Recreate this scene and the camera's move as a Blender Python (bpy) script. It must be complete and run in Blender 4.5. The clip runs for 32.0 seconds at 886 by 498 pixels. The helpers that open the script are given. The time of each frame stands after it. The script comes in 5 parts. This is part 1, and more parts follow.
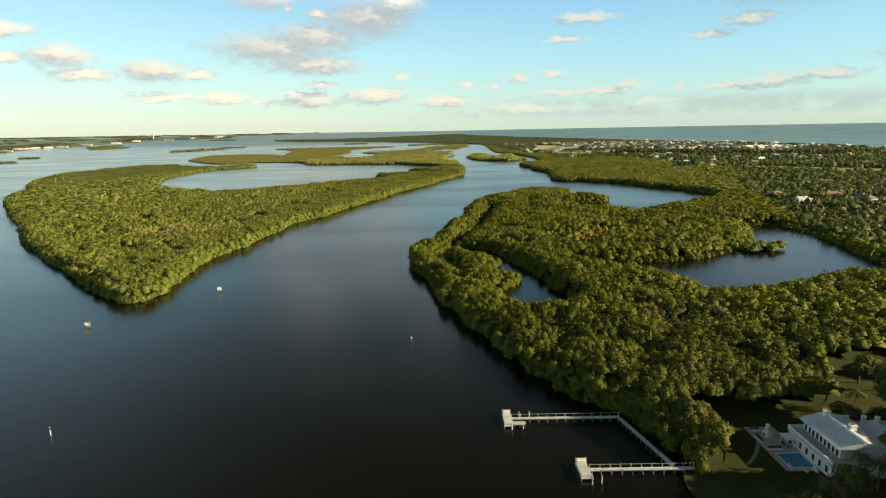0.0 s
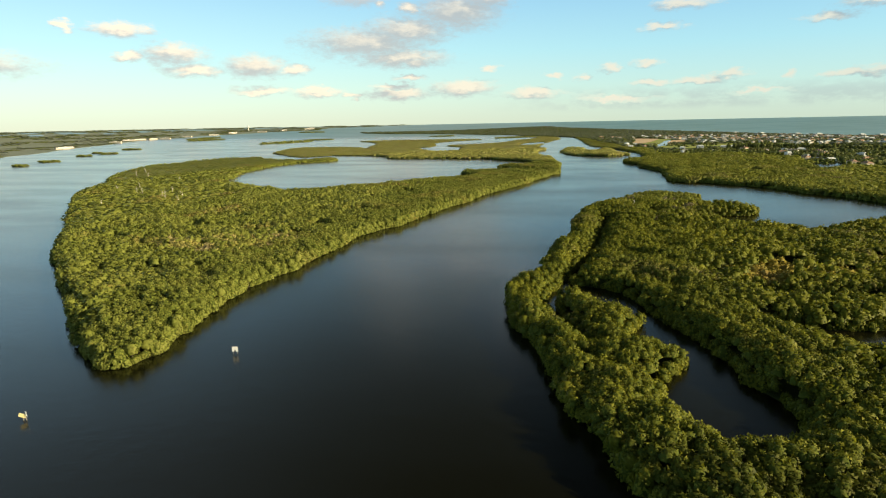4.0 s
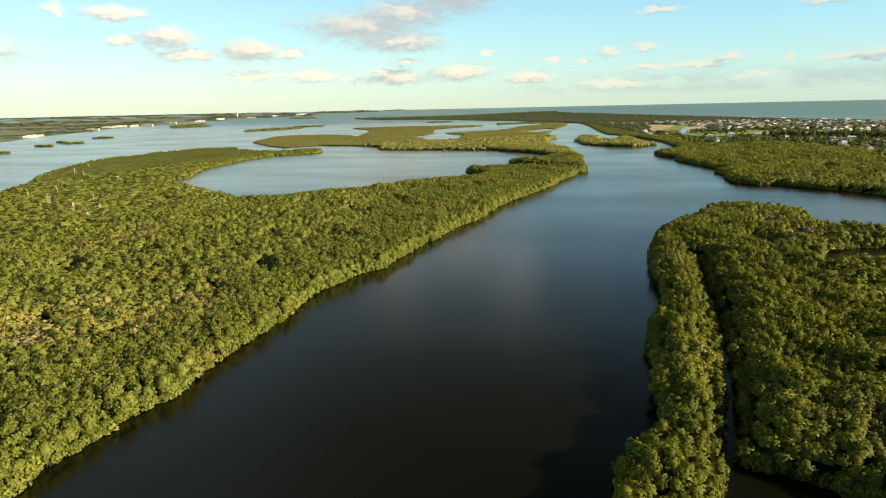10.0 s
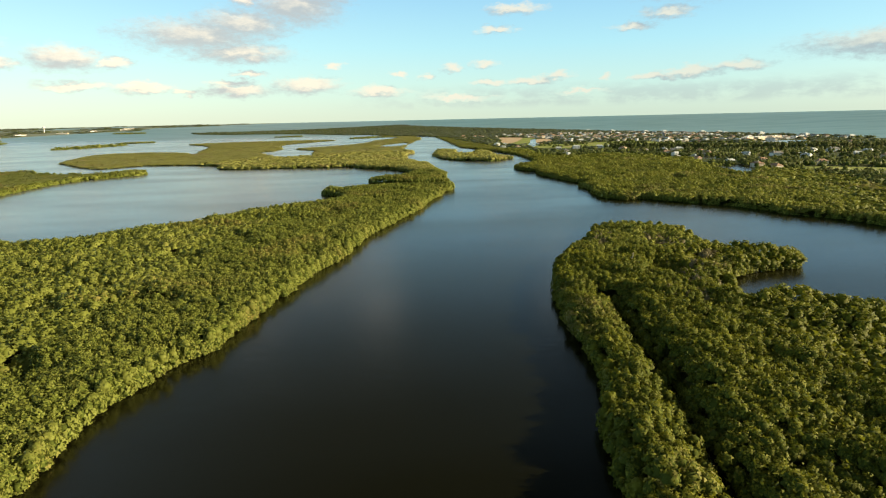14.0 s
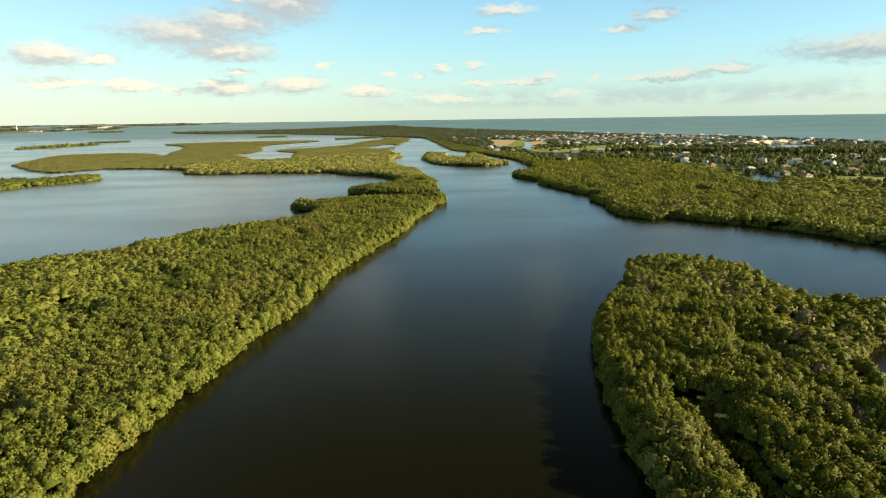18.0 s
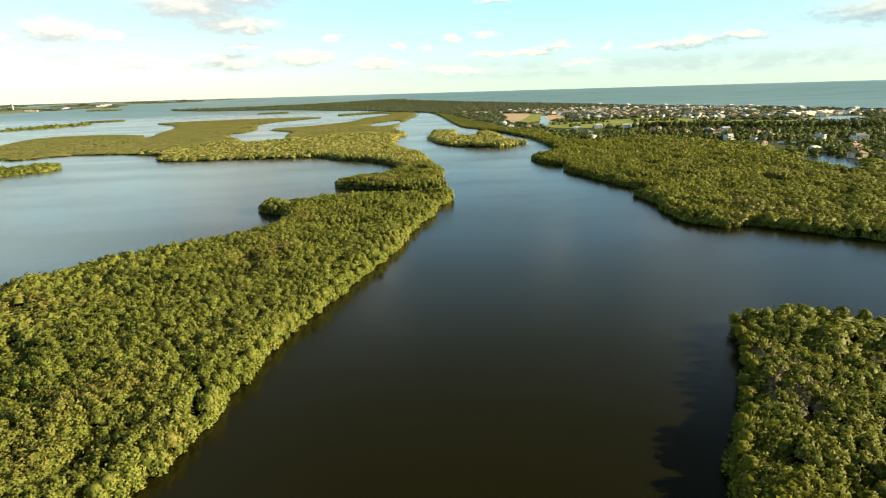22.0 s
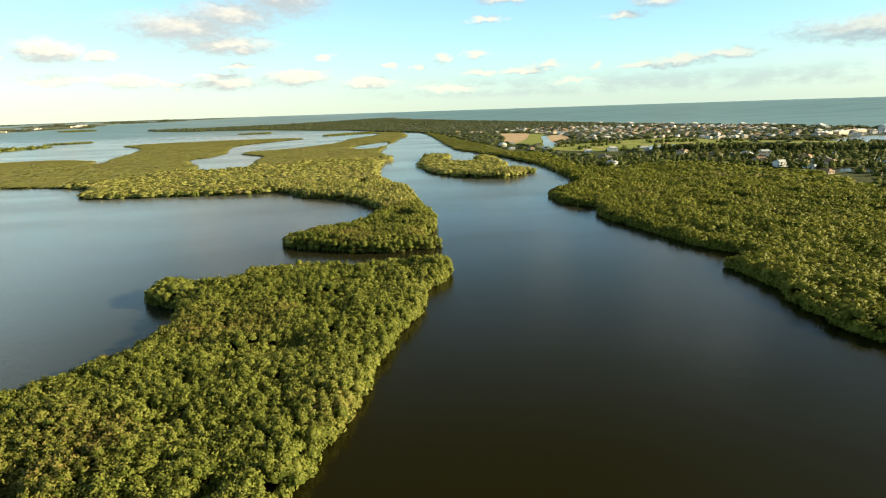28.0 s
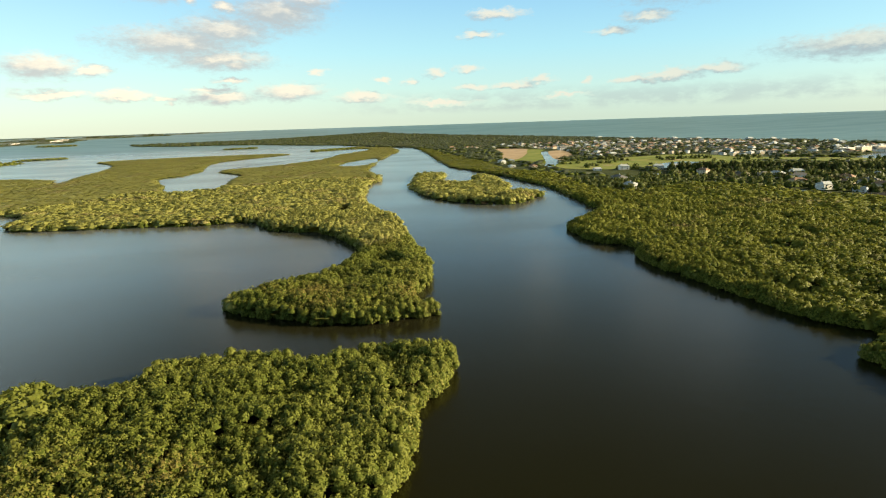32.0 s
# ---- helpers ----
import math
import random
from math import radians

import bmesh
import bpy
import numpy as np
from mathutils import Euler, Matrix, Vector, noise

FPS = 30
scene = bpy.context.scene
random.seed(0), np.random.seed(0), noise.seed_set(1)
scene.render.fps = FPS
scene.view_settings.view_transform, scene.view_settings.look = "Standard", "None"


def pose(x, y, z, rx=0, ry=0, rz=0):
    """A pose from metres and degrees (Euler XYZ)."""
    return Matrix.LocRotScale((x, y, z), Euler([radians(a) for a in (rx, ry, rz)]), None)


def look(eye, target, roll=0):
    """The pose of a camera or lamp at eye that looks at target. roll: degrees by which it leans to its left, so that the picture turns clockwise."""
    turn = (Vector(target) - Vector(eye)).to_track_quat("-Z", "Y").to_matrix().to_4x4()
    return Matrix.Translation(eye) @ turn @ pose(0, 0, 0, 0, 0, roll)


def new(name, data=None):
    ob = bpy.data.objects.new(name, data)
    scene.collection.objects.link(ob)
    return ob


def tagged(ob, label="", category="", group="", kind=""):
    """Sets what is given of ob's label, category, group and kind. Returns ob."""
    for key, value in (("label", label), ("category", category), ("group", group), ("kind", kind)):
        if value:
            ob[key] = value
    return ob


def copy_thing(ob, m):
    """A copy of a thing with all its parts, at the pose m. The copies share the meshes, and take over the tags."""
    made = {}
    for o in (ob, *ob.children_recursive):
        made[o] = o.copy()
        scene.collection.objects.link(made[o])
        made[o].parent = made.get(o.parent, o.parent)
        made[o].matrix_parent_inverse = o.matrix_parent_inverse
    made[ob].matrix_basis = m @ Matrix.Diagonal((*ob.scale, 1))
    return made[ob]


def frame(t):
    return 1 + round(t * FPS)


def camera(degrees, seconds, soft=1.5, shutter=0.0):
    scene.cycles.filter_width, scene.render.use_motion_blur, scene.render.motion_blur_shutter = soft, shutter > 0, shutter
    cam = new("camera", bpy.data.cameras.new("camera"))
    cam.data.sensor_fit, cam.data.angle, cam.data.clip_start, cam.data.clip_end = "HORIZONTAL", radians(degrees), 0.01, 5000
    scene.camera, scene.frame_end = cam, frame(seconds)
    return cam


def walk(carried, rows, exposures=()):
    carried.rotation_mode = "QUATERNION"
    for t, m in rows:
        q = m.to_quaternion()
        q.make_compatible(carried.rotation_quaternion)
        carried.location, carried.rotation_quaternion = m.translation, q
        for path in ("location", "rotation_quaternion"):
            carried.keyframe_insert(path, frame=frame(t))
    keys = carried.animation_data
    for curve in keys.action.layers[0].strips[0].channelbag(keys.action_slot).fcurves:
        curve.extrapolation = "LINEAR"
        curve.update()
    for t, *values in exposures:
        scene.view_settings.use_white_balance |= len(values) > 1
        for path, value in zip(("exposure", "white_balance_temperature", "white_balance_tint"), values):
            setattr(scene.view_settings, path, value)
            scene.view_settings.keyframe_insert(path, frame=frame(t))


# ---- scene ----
# The drone's path: seconds, x, y, z, yaw, pitch, roll
cam = camera(77.3, 32.0, 1.15)
ROWS = [
    (0.0, 0.00, 0.00, 84.49, 0.00, -12.33, 1.01),
    (1.0, -1.88, 27.59, 83.91, -0.01, -12.40, 1.39),
    (1.5, -3.19, 41.06, 83.72, 1.00, -12.36, 1.22),
    (2.0, -4.85, 54.20, 83.65, 3.28, -12.43, 1.05),
    (2.5, -6.84, 67.29, 83.68, 5.22, -12.38, 0.91),
    (3.0, -9.03, 80.39, 83.74, 7.59, -12.53, 0.86),
    (3.5, -11.39, 93.53, 83.77, 8.65, -12.74, 1.08),
    (6.0, -24.08, 159.74, 83.86, 8.48, -13.58, 1.09),
    (7.0, -28.93, 185.93, 83.89, 8.36, -13.85, 1.31),
    (8.0, -33.76, 212.23, 83.81, 8.27, -14.05, 1.31),
    (9.0, -38.54, 238.45, 83.84, 8.27, -14.20, 1.15),
    (10.0, -43.11, 265.01, 84.52, 8.36, -14.44, 1.20),
    (11.0, -47.50, 290.97, 85.77, 8.47, -14.42, 1.16),
    (12.0, -50.78, 314.13, 86.68, 7.91, -14.13, 1.03),
    (12.5, -52.07, 322.25, 86.65, 5.28, -14.05, 1.12),
    (13.0, -52.77, 328.23, 86.31, 0.98, -13.85, 1.12),
    (13.5, -52.95, 333.27, 85.87, -2.79, -13.63, 1.06),
    (14.0, -52.70, 338.83, 85.44, -6.59, -13.43, 1.23),
    (14.5, -51.93, 346.73, 85.11, -7.94, -13.38, 1.31),
    (17.0, -45.09, 407.89, 85.59, -7.59, -13.46, 0.73),
    (18.0, -42.63, 434.24, 86.27, -7.63, -13.41, 0.77),
    (19.0, -39.24, 461.33, 86.99, -7.73, -13.36, 0.76),
    (20.0, -34.39, 489.55, 87.84, -7.54, -13.51, 0.62),
    (20.8, -29.77, 513.50, 88.53, -6.55, -16.35, 1.66),
    (21.0, -28.65, 519.47, 88.65, -6.59, -16.30, 1.67),
    (22.0, -23.36, 548.99, 88.99, -6.63, -16.08, 1.58),
    (23.0, -19.26, 577.28, 89.12, -6.73, -15.84, 1.64),
    (24.0, -15.92, 604.62, 89.15, -6.90, -15.56, 1.64),
    (25.0, -12.91, 631.48, 89.14, -7.04, -15.30, 1.64),
    (28.0, -4.46, 711.79, 89.17, -7.46, -14.33, 1.79),
    (29.0, -1.44, 738.29, 89.46, -7.62, -14.02, 1.98),
    (30.0, 1.50, 764.07, 89.77, -7.93, -13.64, 2.01),
    (31.0, 4.05, 789.47, 90.07, -8.20, -13.20, 1.98),
    (32.0, 6.45, 814.16, 90.00, -8.19, -12.99, 1.81),
]
walk(cam, [(t, pose(x, y, z, 90 + pitch, roll, yaw)) for t, x, y, z, yaw, pitch, roll in ROWS],
     [(0.0, 1.0), (4.0, 1.0), (9.0, 1.06), (19.9, 1.1), (20.8, 1.38), (25.0, 1.36), (29.0, 1.2), (32.0, 1.07)])

# ---- light: low sun over the ocean side, evening sky with small clouds ----
SUN_ELEV, SUN_BEARING = 19.0, 99.0
SKY = 0.06
sun_data = bpy.data.lights.new("sun", "SUN")
sun_data.energy, sun_data.angle, sun_data.color = 5.0, radians(0.6), (1.0, 0.84, 0.54)
sun = new("sun", sun_data)
sun.matrix_world = look((math.sin(radians(SUN_BEARING)) * 300, math.cos(radians(SUN_BEARING)) * 300, 300 * math.tan(radians(SUN_ELEV))), (0, 0, 0))


class Nodes:
    """Short hand for building node trees."""

    def __init__(self, tree):
        self.tree = tree
        tree.nodes.clear()

    def add(self, kind, inputs=None, **settings):
        node = self.tree.nodes.new(kind)
        for key, value in settings.items():
            setattr(node, key, value)
        for key, value in (inputs or {}).items():
            self.put(node.inputs[key], value)
        return node

    def put(self, socket, value):
        if isinstance(value, bpy.types.NodeSocket):
            self.tree.links.new(value, socket)
        else:
            socket.default_value = value

    def math(self, op, a, b=0.0, clamp=False):
        node = self.add("ShaderNodeMath", {0: a, 1: b}, operation=op, use_clamp=clamp)
        return node.outputs[0]

    def vec(self, op, a, b=(0, 0, 0)):
        node = self.add("ShaderNodeVectorMath", {0: a, 1: b}, operation=op)
        return node.outputs["Value"] if op in ("LENGTH", "DISTANCE", "DOT_PRODUCT") else node.outputs["Vector"]

    def noise(self, where, scale, detail=3.0, rough=0.55):
        return self.add("ShaderNodeTexNoise", {"Vector": where, "Scale": scale, "Detail": detail, "Roughness": rough})

    def ramp(self, value, *stops):
        node = self.add("ShaderNodeValToRGB", {0: value})
        marks = node.color_ramp.elements
        while len(marks) < len(stops):
            marks.new(0.5)
        for mark, (at, colour) in zip(marks, stops):
            mark.position, mark.color = at, (*colour, 1) if len(colour) == 3 else colour
        return node.outputs["Color"]

    def smooth(self, value, low, high, a=0.0, b=1.0):
        node = self.add("ShaderNodeMapRange", {"Value": value, "From Min": low, "From Max": high, "To Min": a, "To Max": b}, interpolation_type="SMOOTHSTEP")
        return node.outputs[0]

    def mix(self, factor, a, b):
        node = self.add("ShaderNodeMix", data_type="RGBA")
        self.put(node.inputs[0], factor)
        self.put(node.inputs[6], a if isinstance(a, bpy.types.NodeSocket) else (*a, 1))
        self.put(node.inputs[7], b if isinstance(b, bpy.types.NodeSocket) else (*b, 1))
        return node.outputs[2]


# Clouds: bearing and height above the horizon, half width and half height, in degrees
CLOUDS_WEST = [(-37.5, 8.2, 0.6, 0.4), (-33.3, 8.2, 2.2, 0.6), (-33.0, 6.0, 1.2, 0.5), (-29.5, 6.3, 2.4, 0.9), (-28.0, 4.9, 2.6, 0.5), (-22.5, 5.3, 2.6, 1.0),
               (-18.8, 5.0, 1.4, 0.5), (-12.0, 7.5, 5.6, 1.4), (-8.0, 8.6, 4.2, 1.3), (-8.8, 6.1, 4.4, 0.9), (-3.2, 10.2, 4.0, 1.7), (-0.5, 11.6, 2.6, 1.2),
               (-7.6, 10.6, 1.2, 0.6), (-10.7, 11.0, 0.7, 0.4), (-22.0, 3.2, 2.4, 0.4), (-17.0, 3.0, 2.2, 0.45)]
CLOUDS_MIDDLE = [(-9.1, 2.8, 3.0, 0.6), (-8.0, 4.3, 1.3, 0.3), (-13.5, 2.7, 1.3, 0.3), (-9.7, 3.5, 2.1, 0.3), (-2.7, 3.2, 2.9, 0.7), (-7.4, 5.6, 1.8, 0.5),
                 (-0.1, 4.9, 0.8, 0.3), (4.3, 2.6, 2.4, 0.5), (6.3, 4.1, 0.7, 0.25), (9.0, 3.9, 0.8, 0.3), (11.5, 4.6, 1.0, 0.4), (14.9, 4.9, 1.2, 0.4)]
CLOUDS_EAST = [(15.8, 8.0, 1.8, 0.4), (31.5, 8.7, 2.2, 0.5), (28.6, 7.7, 1.8, 0.4), (26.4, 3.4, 0.6, 0.25), (15.2, 3.2, 1.6, 0.35), (19.0, 3.2, 2.2, 0.4),
               (21.8, 3.6, 1.2, 0.4), (33.8, 3.5, 2.6, 0.5), (30.6, 3.2, 2.2, 0.3), (37.5, 3.9, 2.4, 0.5), (12.1, 1.9, 3.0, 0.2), (24.0, 2.2, 2.0, 0.2),
               (48.0, 5.0, 6.0, 1.0), (-46.0, 5.0, 6.0, 1.0)]
# above the view, mirrored in the water
CLOUDS_HIGH = [(-3.0, 13.4, 4.6, 2.0), (-10.0, 16.6, 3.4, 2.2), (3.0, 17.2, 2.6, 2.8), (22.0, 16.0, 2.2, 1.8), (39.0, 20.0, 3.6, 2.2), (33.5, 19.0, 3.0, 1.6),
               (34.5, 11.6, 6.0, 1.8), (-13.0, 12.0, 3.0, 1.2), (17.5, 9.8, 2.4, 0.5)]


def build_sky():
    world = bpy.data.worlds.new("evening_sky")
    scene.world = world
    world.use_nodes = True
    n = Nodes(world.node_tree)
    sky = n.add("ShaderNodeTexSky", sky_type="NISHITA", sun_disc=False, sun_elevation=radians(SUN_ELEV), sun_rotation=radians(SUN_BEARING),
                altitude=60, air_density=1.0, dust_density=1.2, ozone_density=1.6)
    way = n.add("ShaderNodeTexCoord").outputs["Generated"]
    axis = n.add("ShaderNodeSeparateXYZ", {0: way})
    bearing = n.math("MULTIPLY", n.math("ARCTAN2", axis.outputs[0], axis.outputs[1]), 57.2958)
    height = n.math("MULTIPLY", n.math("ARCSINE", axis.outputs[2]), 57.2958)
    place = n.add("ShaderNodeCombineXYZ", {0: bearing, 1: n.math("MULTIPLY", height, 2.2)}).outputs[0]
    swirl = n.noise(place, 0.62, 5.0, 0.6)
    shift = n.vec("MULTIPLY", n.vec("SUBTRACT", swirl.outputs["Color"], (0.5, 0.5, 0.5)), (3.0, 1.5, 0))
    at = n.vec("ADD", n.add("ShaderNodeCombineXYZ", {0: n.math("ADD", bearing, 3.9), 1: height}).outputs[0], shift)
    sunward = n.vec("ADD", at, (0.7, 0.75, 0))
    near, lee = None, None
    for b, h, w, t in CLOUDS_WEST + CLOUDS_MIDDLE + CLOUDS_EAST + CLOUDS_HIGH:
        away, off = (n.vec("LENGTH", n.vec("MULTIPLY", n.vec("SUBTRACT", spot, (b, h, 0)), (1 / w, 1 / t, 0))) for spot in (at, sunward))
        near = away if near is None else n.math("MINIMUM", near, away)
        lee = off if lee is None else n.math("MINIMUM", lee, off)
    fluff = n.math("SUBTRACT", n.noise(place, 1.1, 6.0, 0.6).outputs[0], 0.5)
    wisps = n.math("SUBTRACT", n.noise(place, 3.2, 4.0, 0.65).outputs[0], 0.5)
    body = n.math("ADD", near, n.math("ADD", n.math("MULTIPLY", fluff, 1.1), n.math("MULTIPLY", wisps, 0.55)))
    thick = n.smooth(body, 1.50, 0.30, 0.0, 0.86)
    # the upper sides turned to the sun are lit, the undersides grey
    tone = n.smooth(n.math("ADD", n.math("SUBTRACT", lee, near), n.math("MULTIPLY", fluff, 1.2)), -0.15, 1.1)
    cloud = n.mix(tone, (0.250, 0.272, 0.276), (0.50, 0.462, 0.370))
    # clear air: pale at the horizon, warmer over the lagoon, bluer over the ocean
    steps = n.ramp(n.math("DIVIDE", height, 30.0), (0.0, (0.360, 0.430, 0.345)), (0.10, (0.30, 0.440, 0.40)), (0.22, (0.225, 0.415, 0.45)), (0.42, (0.145, 0.31, 0.44)), (0.62, (0.078, 0.142, 0.180)), (1.0, (0.036, 0.044, 0.038)))
    side = n.mix(n.smooth(bearing, -45.0, 40.0), (1.22, 1.10, 1.02), (0.80, 0.86, 0.90))
    haze = n.vec("MULTIPLY", steps, side)
    clear = n.vec("ADD", n.vec("MULTIPLY", haze, (0.88, 0.88, 0.88)), n.vec("MULTIPLY", sky.outputs[0], (SKY * 0.35, SKY * 0.35, SKY * 0.35)))
    cloud = n.vec("MULTIPLY", cloud, side)
    lofty = n.smooth(height, 10.8, 13.0, 1.0, 1.75)
    cloud = n.vec("MULTIPLY", cloud, n.add("ShaderNodeCombineXYZ", {0: lofty, 1: lofty, 2: lofty}).outputs[0])
    # a thin veil low over the ocean
    veil = n.math("MULTIPLY", n.math("MULTIPLY", n.smooth(height, 0.5, 1.3), n.smooth(height, 3.4, 1.8)), n.math("MULTIPLY", n.smooth(bearing, -6.0, 8.0, 0.0, 0.4), n.smooth(n.noise(place, 0.35, 5.0, 0.6).outputs[0], 0.36, 0.62)))
    thick = n.math("MAXIMUM", thick, veil)
    fall = n.smooth(height, 42.0, 13.0, 0.16, 1.0)
    fall = n.math("ADD", fall, n.math("MULTIPLY", n.math("SUBTRACT", 1.0, fall), n.math("MULTIPLY", n.smooth(bearing, -4.0, -44.0, 0.0, 0.95), n.smooth(bearing, -175.0, -110.0))))
    clear = n.vec("MULTIPLY", clear, n.add("ShaderNodeCombineXYZ", {0: fall, 1: fall, 2: fall}).outputs[0])
    # the sky opposite the sun stays bright far up
    west = n.math("ADD", 1.0, n.math("MULTIPLY", n.smooth(bearing, -12.0, -44.0, 0.0, 0.75), n.smooth(height, 11.0, 18.0)))
    clear = n.vec("MULTIPLY", clear, n.add("ShaderNodeCombineXYZ", {0: west, 1: west, 2: west}).outputs[0])
    # thin grey cloud overhead
    deck = n.math("MULTIPLY", n.smooth(height, 11.5, 20.0), n.smooth(n.noise(place, 0.07, 4.0, 0.55).outputs[0], 0.42, 0.68, 0.05, 0.36))
    deck = n.math("MULTIPLY", deck, n.smooth(height, 40.0, 22.0, 0.25, 1.0))
    seen = n.mix(deck, n.mix(thick, clear, cloud), (0.085, 0.090, 0.074))
    lit = n.add("ShaderNodeBackground", {"Color": seen, "Strength": 1.0})
    n.add("ShaderNodeOutputWorld", {"Surface": lit.outputs[0]})


build_sky()


# ---- materials ----
def material(name):
    m = bpy.data.materials.new(name)
    m.use_nodes = True
    n = Nodes(m.node_tree)
    out = n.add("ShaderNodeOutputMaterial")
    return m, n, out


def surface(name, dark, light, scale=0.5, rough=0.8, bump=0.0, metal=0.0, fine=6.0, vary=0.0):
    """A surface whose colour varies at a broad and a fine scale."""
    m, n, out = material(name)
    where = n.add("ShaderNodeNewGeometry").outputs["Position"]
    broad = n.noise(where, scale, 4.0).outputs[0]
    small = n.noise(where, scale * fine, 4.0).outputs[0]
    value = n.math("ADD", n.math("MULTIPLY", broad, 0.6), n.math("MULTIPLY", small, 0.4))
    if vary:
        chance = n.add("ShaderNodeObjectInfo").outputs["Random"]
        value = n.math("ADD", value, n.math("MULTIPLY", n.math("SUBTRACT", chance, 0.5), vary))
    colour = n.ramp(value, (0.32, dark), (0.68, light))
    shader = n.add("ShaderNodeBsdfPrincipled", {"Base Color": colour, "Roughness": rough, "Metallic": metal, "Specular IOR Level": 0.12 if rough >= 0.9 else 0.5})
    if bump:
        ridge = n.add("ShaderNodeBump", {"Height": small, "Strength": bump, "Distance": 0.1})
        n.put(shader.inputs["Normal"], ridge.outputs[0])
    n.put(out.inputs[0], shader.outputs[0])
    return m


def foliage(name, deep, mid, bright, dry, dry_amount=0.1, patch=0.018):
    """Leaves: each spray its own tone, broad patches, some light through the leaf."""
    m, n, out = material(name)
    geo = n.add("ShaderNodeNewGeometry")
    chance, where = geo.outputs["Random Per Island"], geo.outputs["Position"]
    flat = n.vec("MULTIPLY", where, (1, 1, 0))
    broad = n.noise(flat, patch, 4.0, 0.6).outputs[0]
    small = n.noise(flat, patch * 9, 3.0).outputs[0]
    tuft = n.noise(flat, 0.42, 2.0).outputs[0]
    value = n.math("ADD", n.math("ADD", n.math("MULTIPLY", chance, 0.14), n.math("MULTIPLY", tuft, 0.34)), n.math("ADD", n.math("MULTIPLY", broad, 0.50), n.math("MULTIPLY", small, 0.28)))
    green = n.ramp(value, (0.32, deep), (0.57, mid), (0.84, bright))
    withered = n.smooth(n.math("ADD", n.noise(flat, patch * 0.8, 5.0, 0.6).outputs[0], n.math("MULTIPLY", chance, 0.16)), 0.66 - dry_amount, 0.86 - dry_amount)
    colour = n.mix(withered, green, dry)
    leaf = n.add("ShaderNodeBsdfPrincipled", {"Base Color": colour, "Roughness": 0.65, "Specular IOR Level": 0.18})
    glow = n.add("ShaderNodeBsdfTranslucent", {"Color": colour})
    both = n.add("ShaderNodeMixShader", {0: 0.35, 1: leaf.outputs[0], 2: glow.outputs[0]})
    n.put(out.inputs[0], both.outputs[0])
    return m


def water_material():
    m, n, out = material("lagoon_water")
    where = n.add("ShaderNodeNewGeometry").outputs["Position"]
    axis = n.add("ShaderNodeSeparateXYZ", {0: where})
    # the open ocean lies east of the barrier island
    coast = n.math("SUBTRACT", axis.outputs[0], n.math("MULTIPLY", n.math("SUBTRACT", 2860.0, axis.outputs[1]), 0.42))
    ocean = n.math("MAXIMUM", n.smooth(coast, 730.0, 990.0), n.smooth(axis.outputs[1], 2900.0, 3700.0, 0.0, 0.8))
    # clear tannin water to the south, more turbid to the north, pale over the shallow bay and paled further for haze
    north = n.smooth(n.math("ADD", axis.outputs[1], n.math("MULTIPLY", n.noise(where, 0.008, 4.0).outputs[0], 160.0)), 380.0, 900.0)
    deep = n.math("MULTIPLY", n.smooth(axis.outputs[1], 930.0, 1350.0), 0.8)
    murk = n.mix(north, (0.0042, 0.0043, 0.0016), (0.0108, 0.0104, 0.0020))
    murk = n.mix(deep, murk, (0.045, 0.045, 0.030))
    hazy_flats = n.math("MULTIPLY", n.smooth(axis.outputs[0], -60.0, -260.0), n.smooth(axis.outputs[1], 720.0, 900.0))
    hazy_flats = n.math("MAXIMUM", hazy_flats, n.smooth(axis.outputs[1], 1150.0, 1700.0))
    hazy_flats = n.math("MAXIMUM", hazy_flats, n.smooth(axis.outputs[0], -190.0, -520.0, 0.0, 0.5))
    # haze over the far water is put into the bay and ocean colours
    murk = n.mix(n.math("MULTIPLY", hazy_flats, 0.85), murk, (0.145, 0.155, 0.140))
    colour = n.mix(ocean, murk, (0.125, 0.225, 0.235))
    slick = n.noise(n.vec("MULTIPLY", where, (0.3, 1.0, 1.0)), 0.01, 4.0, 0.6).outputs[0]
    rough = n.math("ADD", n.smooth(slick, 0.35, 0.7, 0.17, 0.25), n.math("MULTIPLY", ocean, 0.22))
    ripple = n.math("ADD", n.noise(where, 1.1, 4.0, 0.6).outputs[0], n.math("MULTIPLY", n.noise(where, 0.23, 3.0).outputs[0], 2.0))
    push = n.add("ShaderNodeBump", {"Height": ripple, "Strength": 0.65, "Distance": 0.05})
    shader = n.add("ShaderNodeBsdfPrincipled", {"Base Color": colour, "Roughness": rough, "IOR": 1.33, "Normal": push.outputs[0]})
    n.put(out.inputs[0], shader.outputs[0])
    return m


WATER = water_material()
MUD = surface("dark_mud", (0.020, 0.017, 0.010), (0.05, 0.042, 0.024), 0.4, 0.9)
SOIL = surface("scrub_soil", (0.026, 0.038, 0.010), (0.060, 0.074, 0.018), 0.02, 0.95)
LAWN = surface("lawn", (0.028, 0.032, 0.006), (0.060, 0.062, 0.012), 0.12, 0.95)
FAIRWAY = surface("fairway_grass", (0.11, 0.18, 0.028), (0.30, 0.29, 0.085), 0.020, 0.95)
SAND = surface("bare_sand", (0.34, 0.24, 0.14), (0.52, 0.40, 0.27), 0.02, 0.95)
# far mainland ground, with the haze put into its pale grey-green
SHORE_HAZED = surface("wooded_shore", (0.13, 0.15, 0.11), (0.21, 0.23, 0.17), 0.004, 0.95)
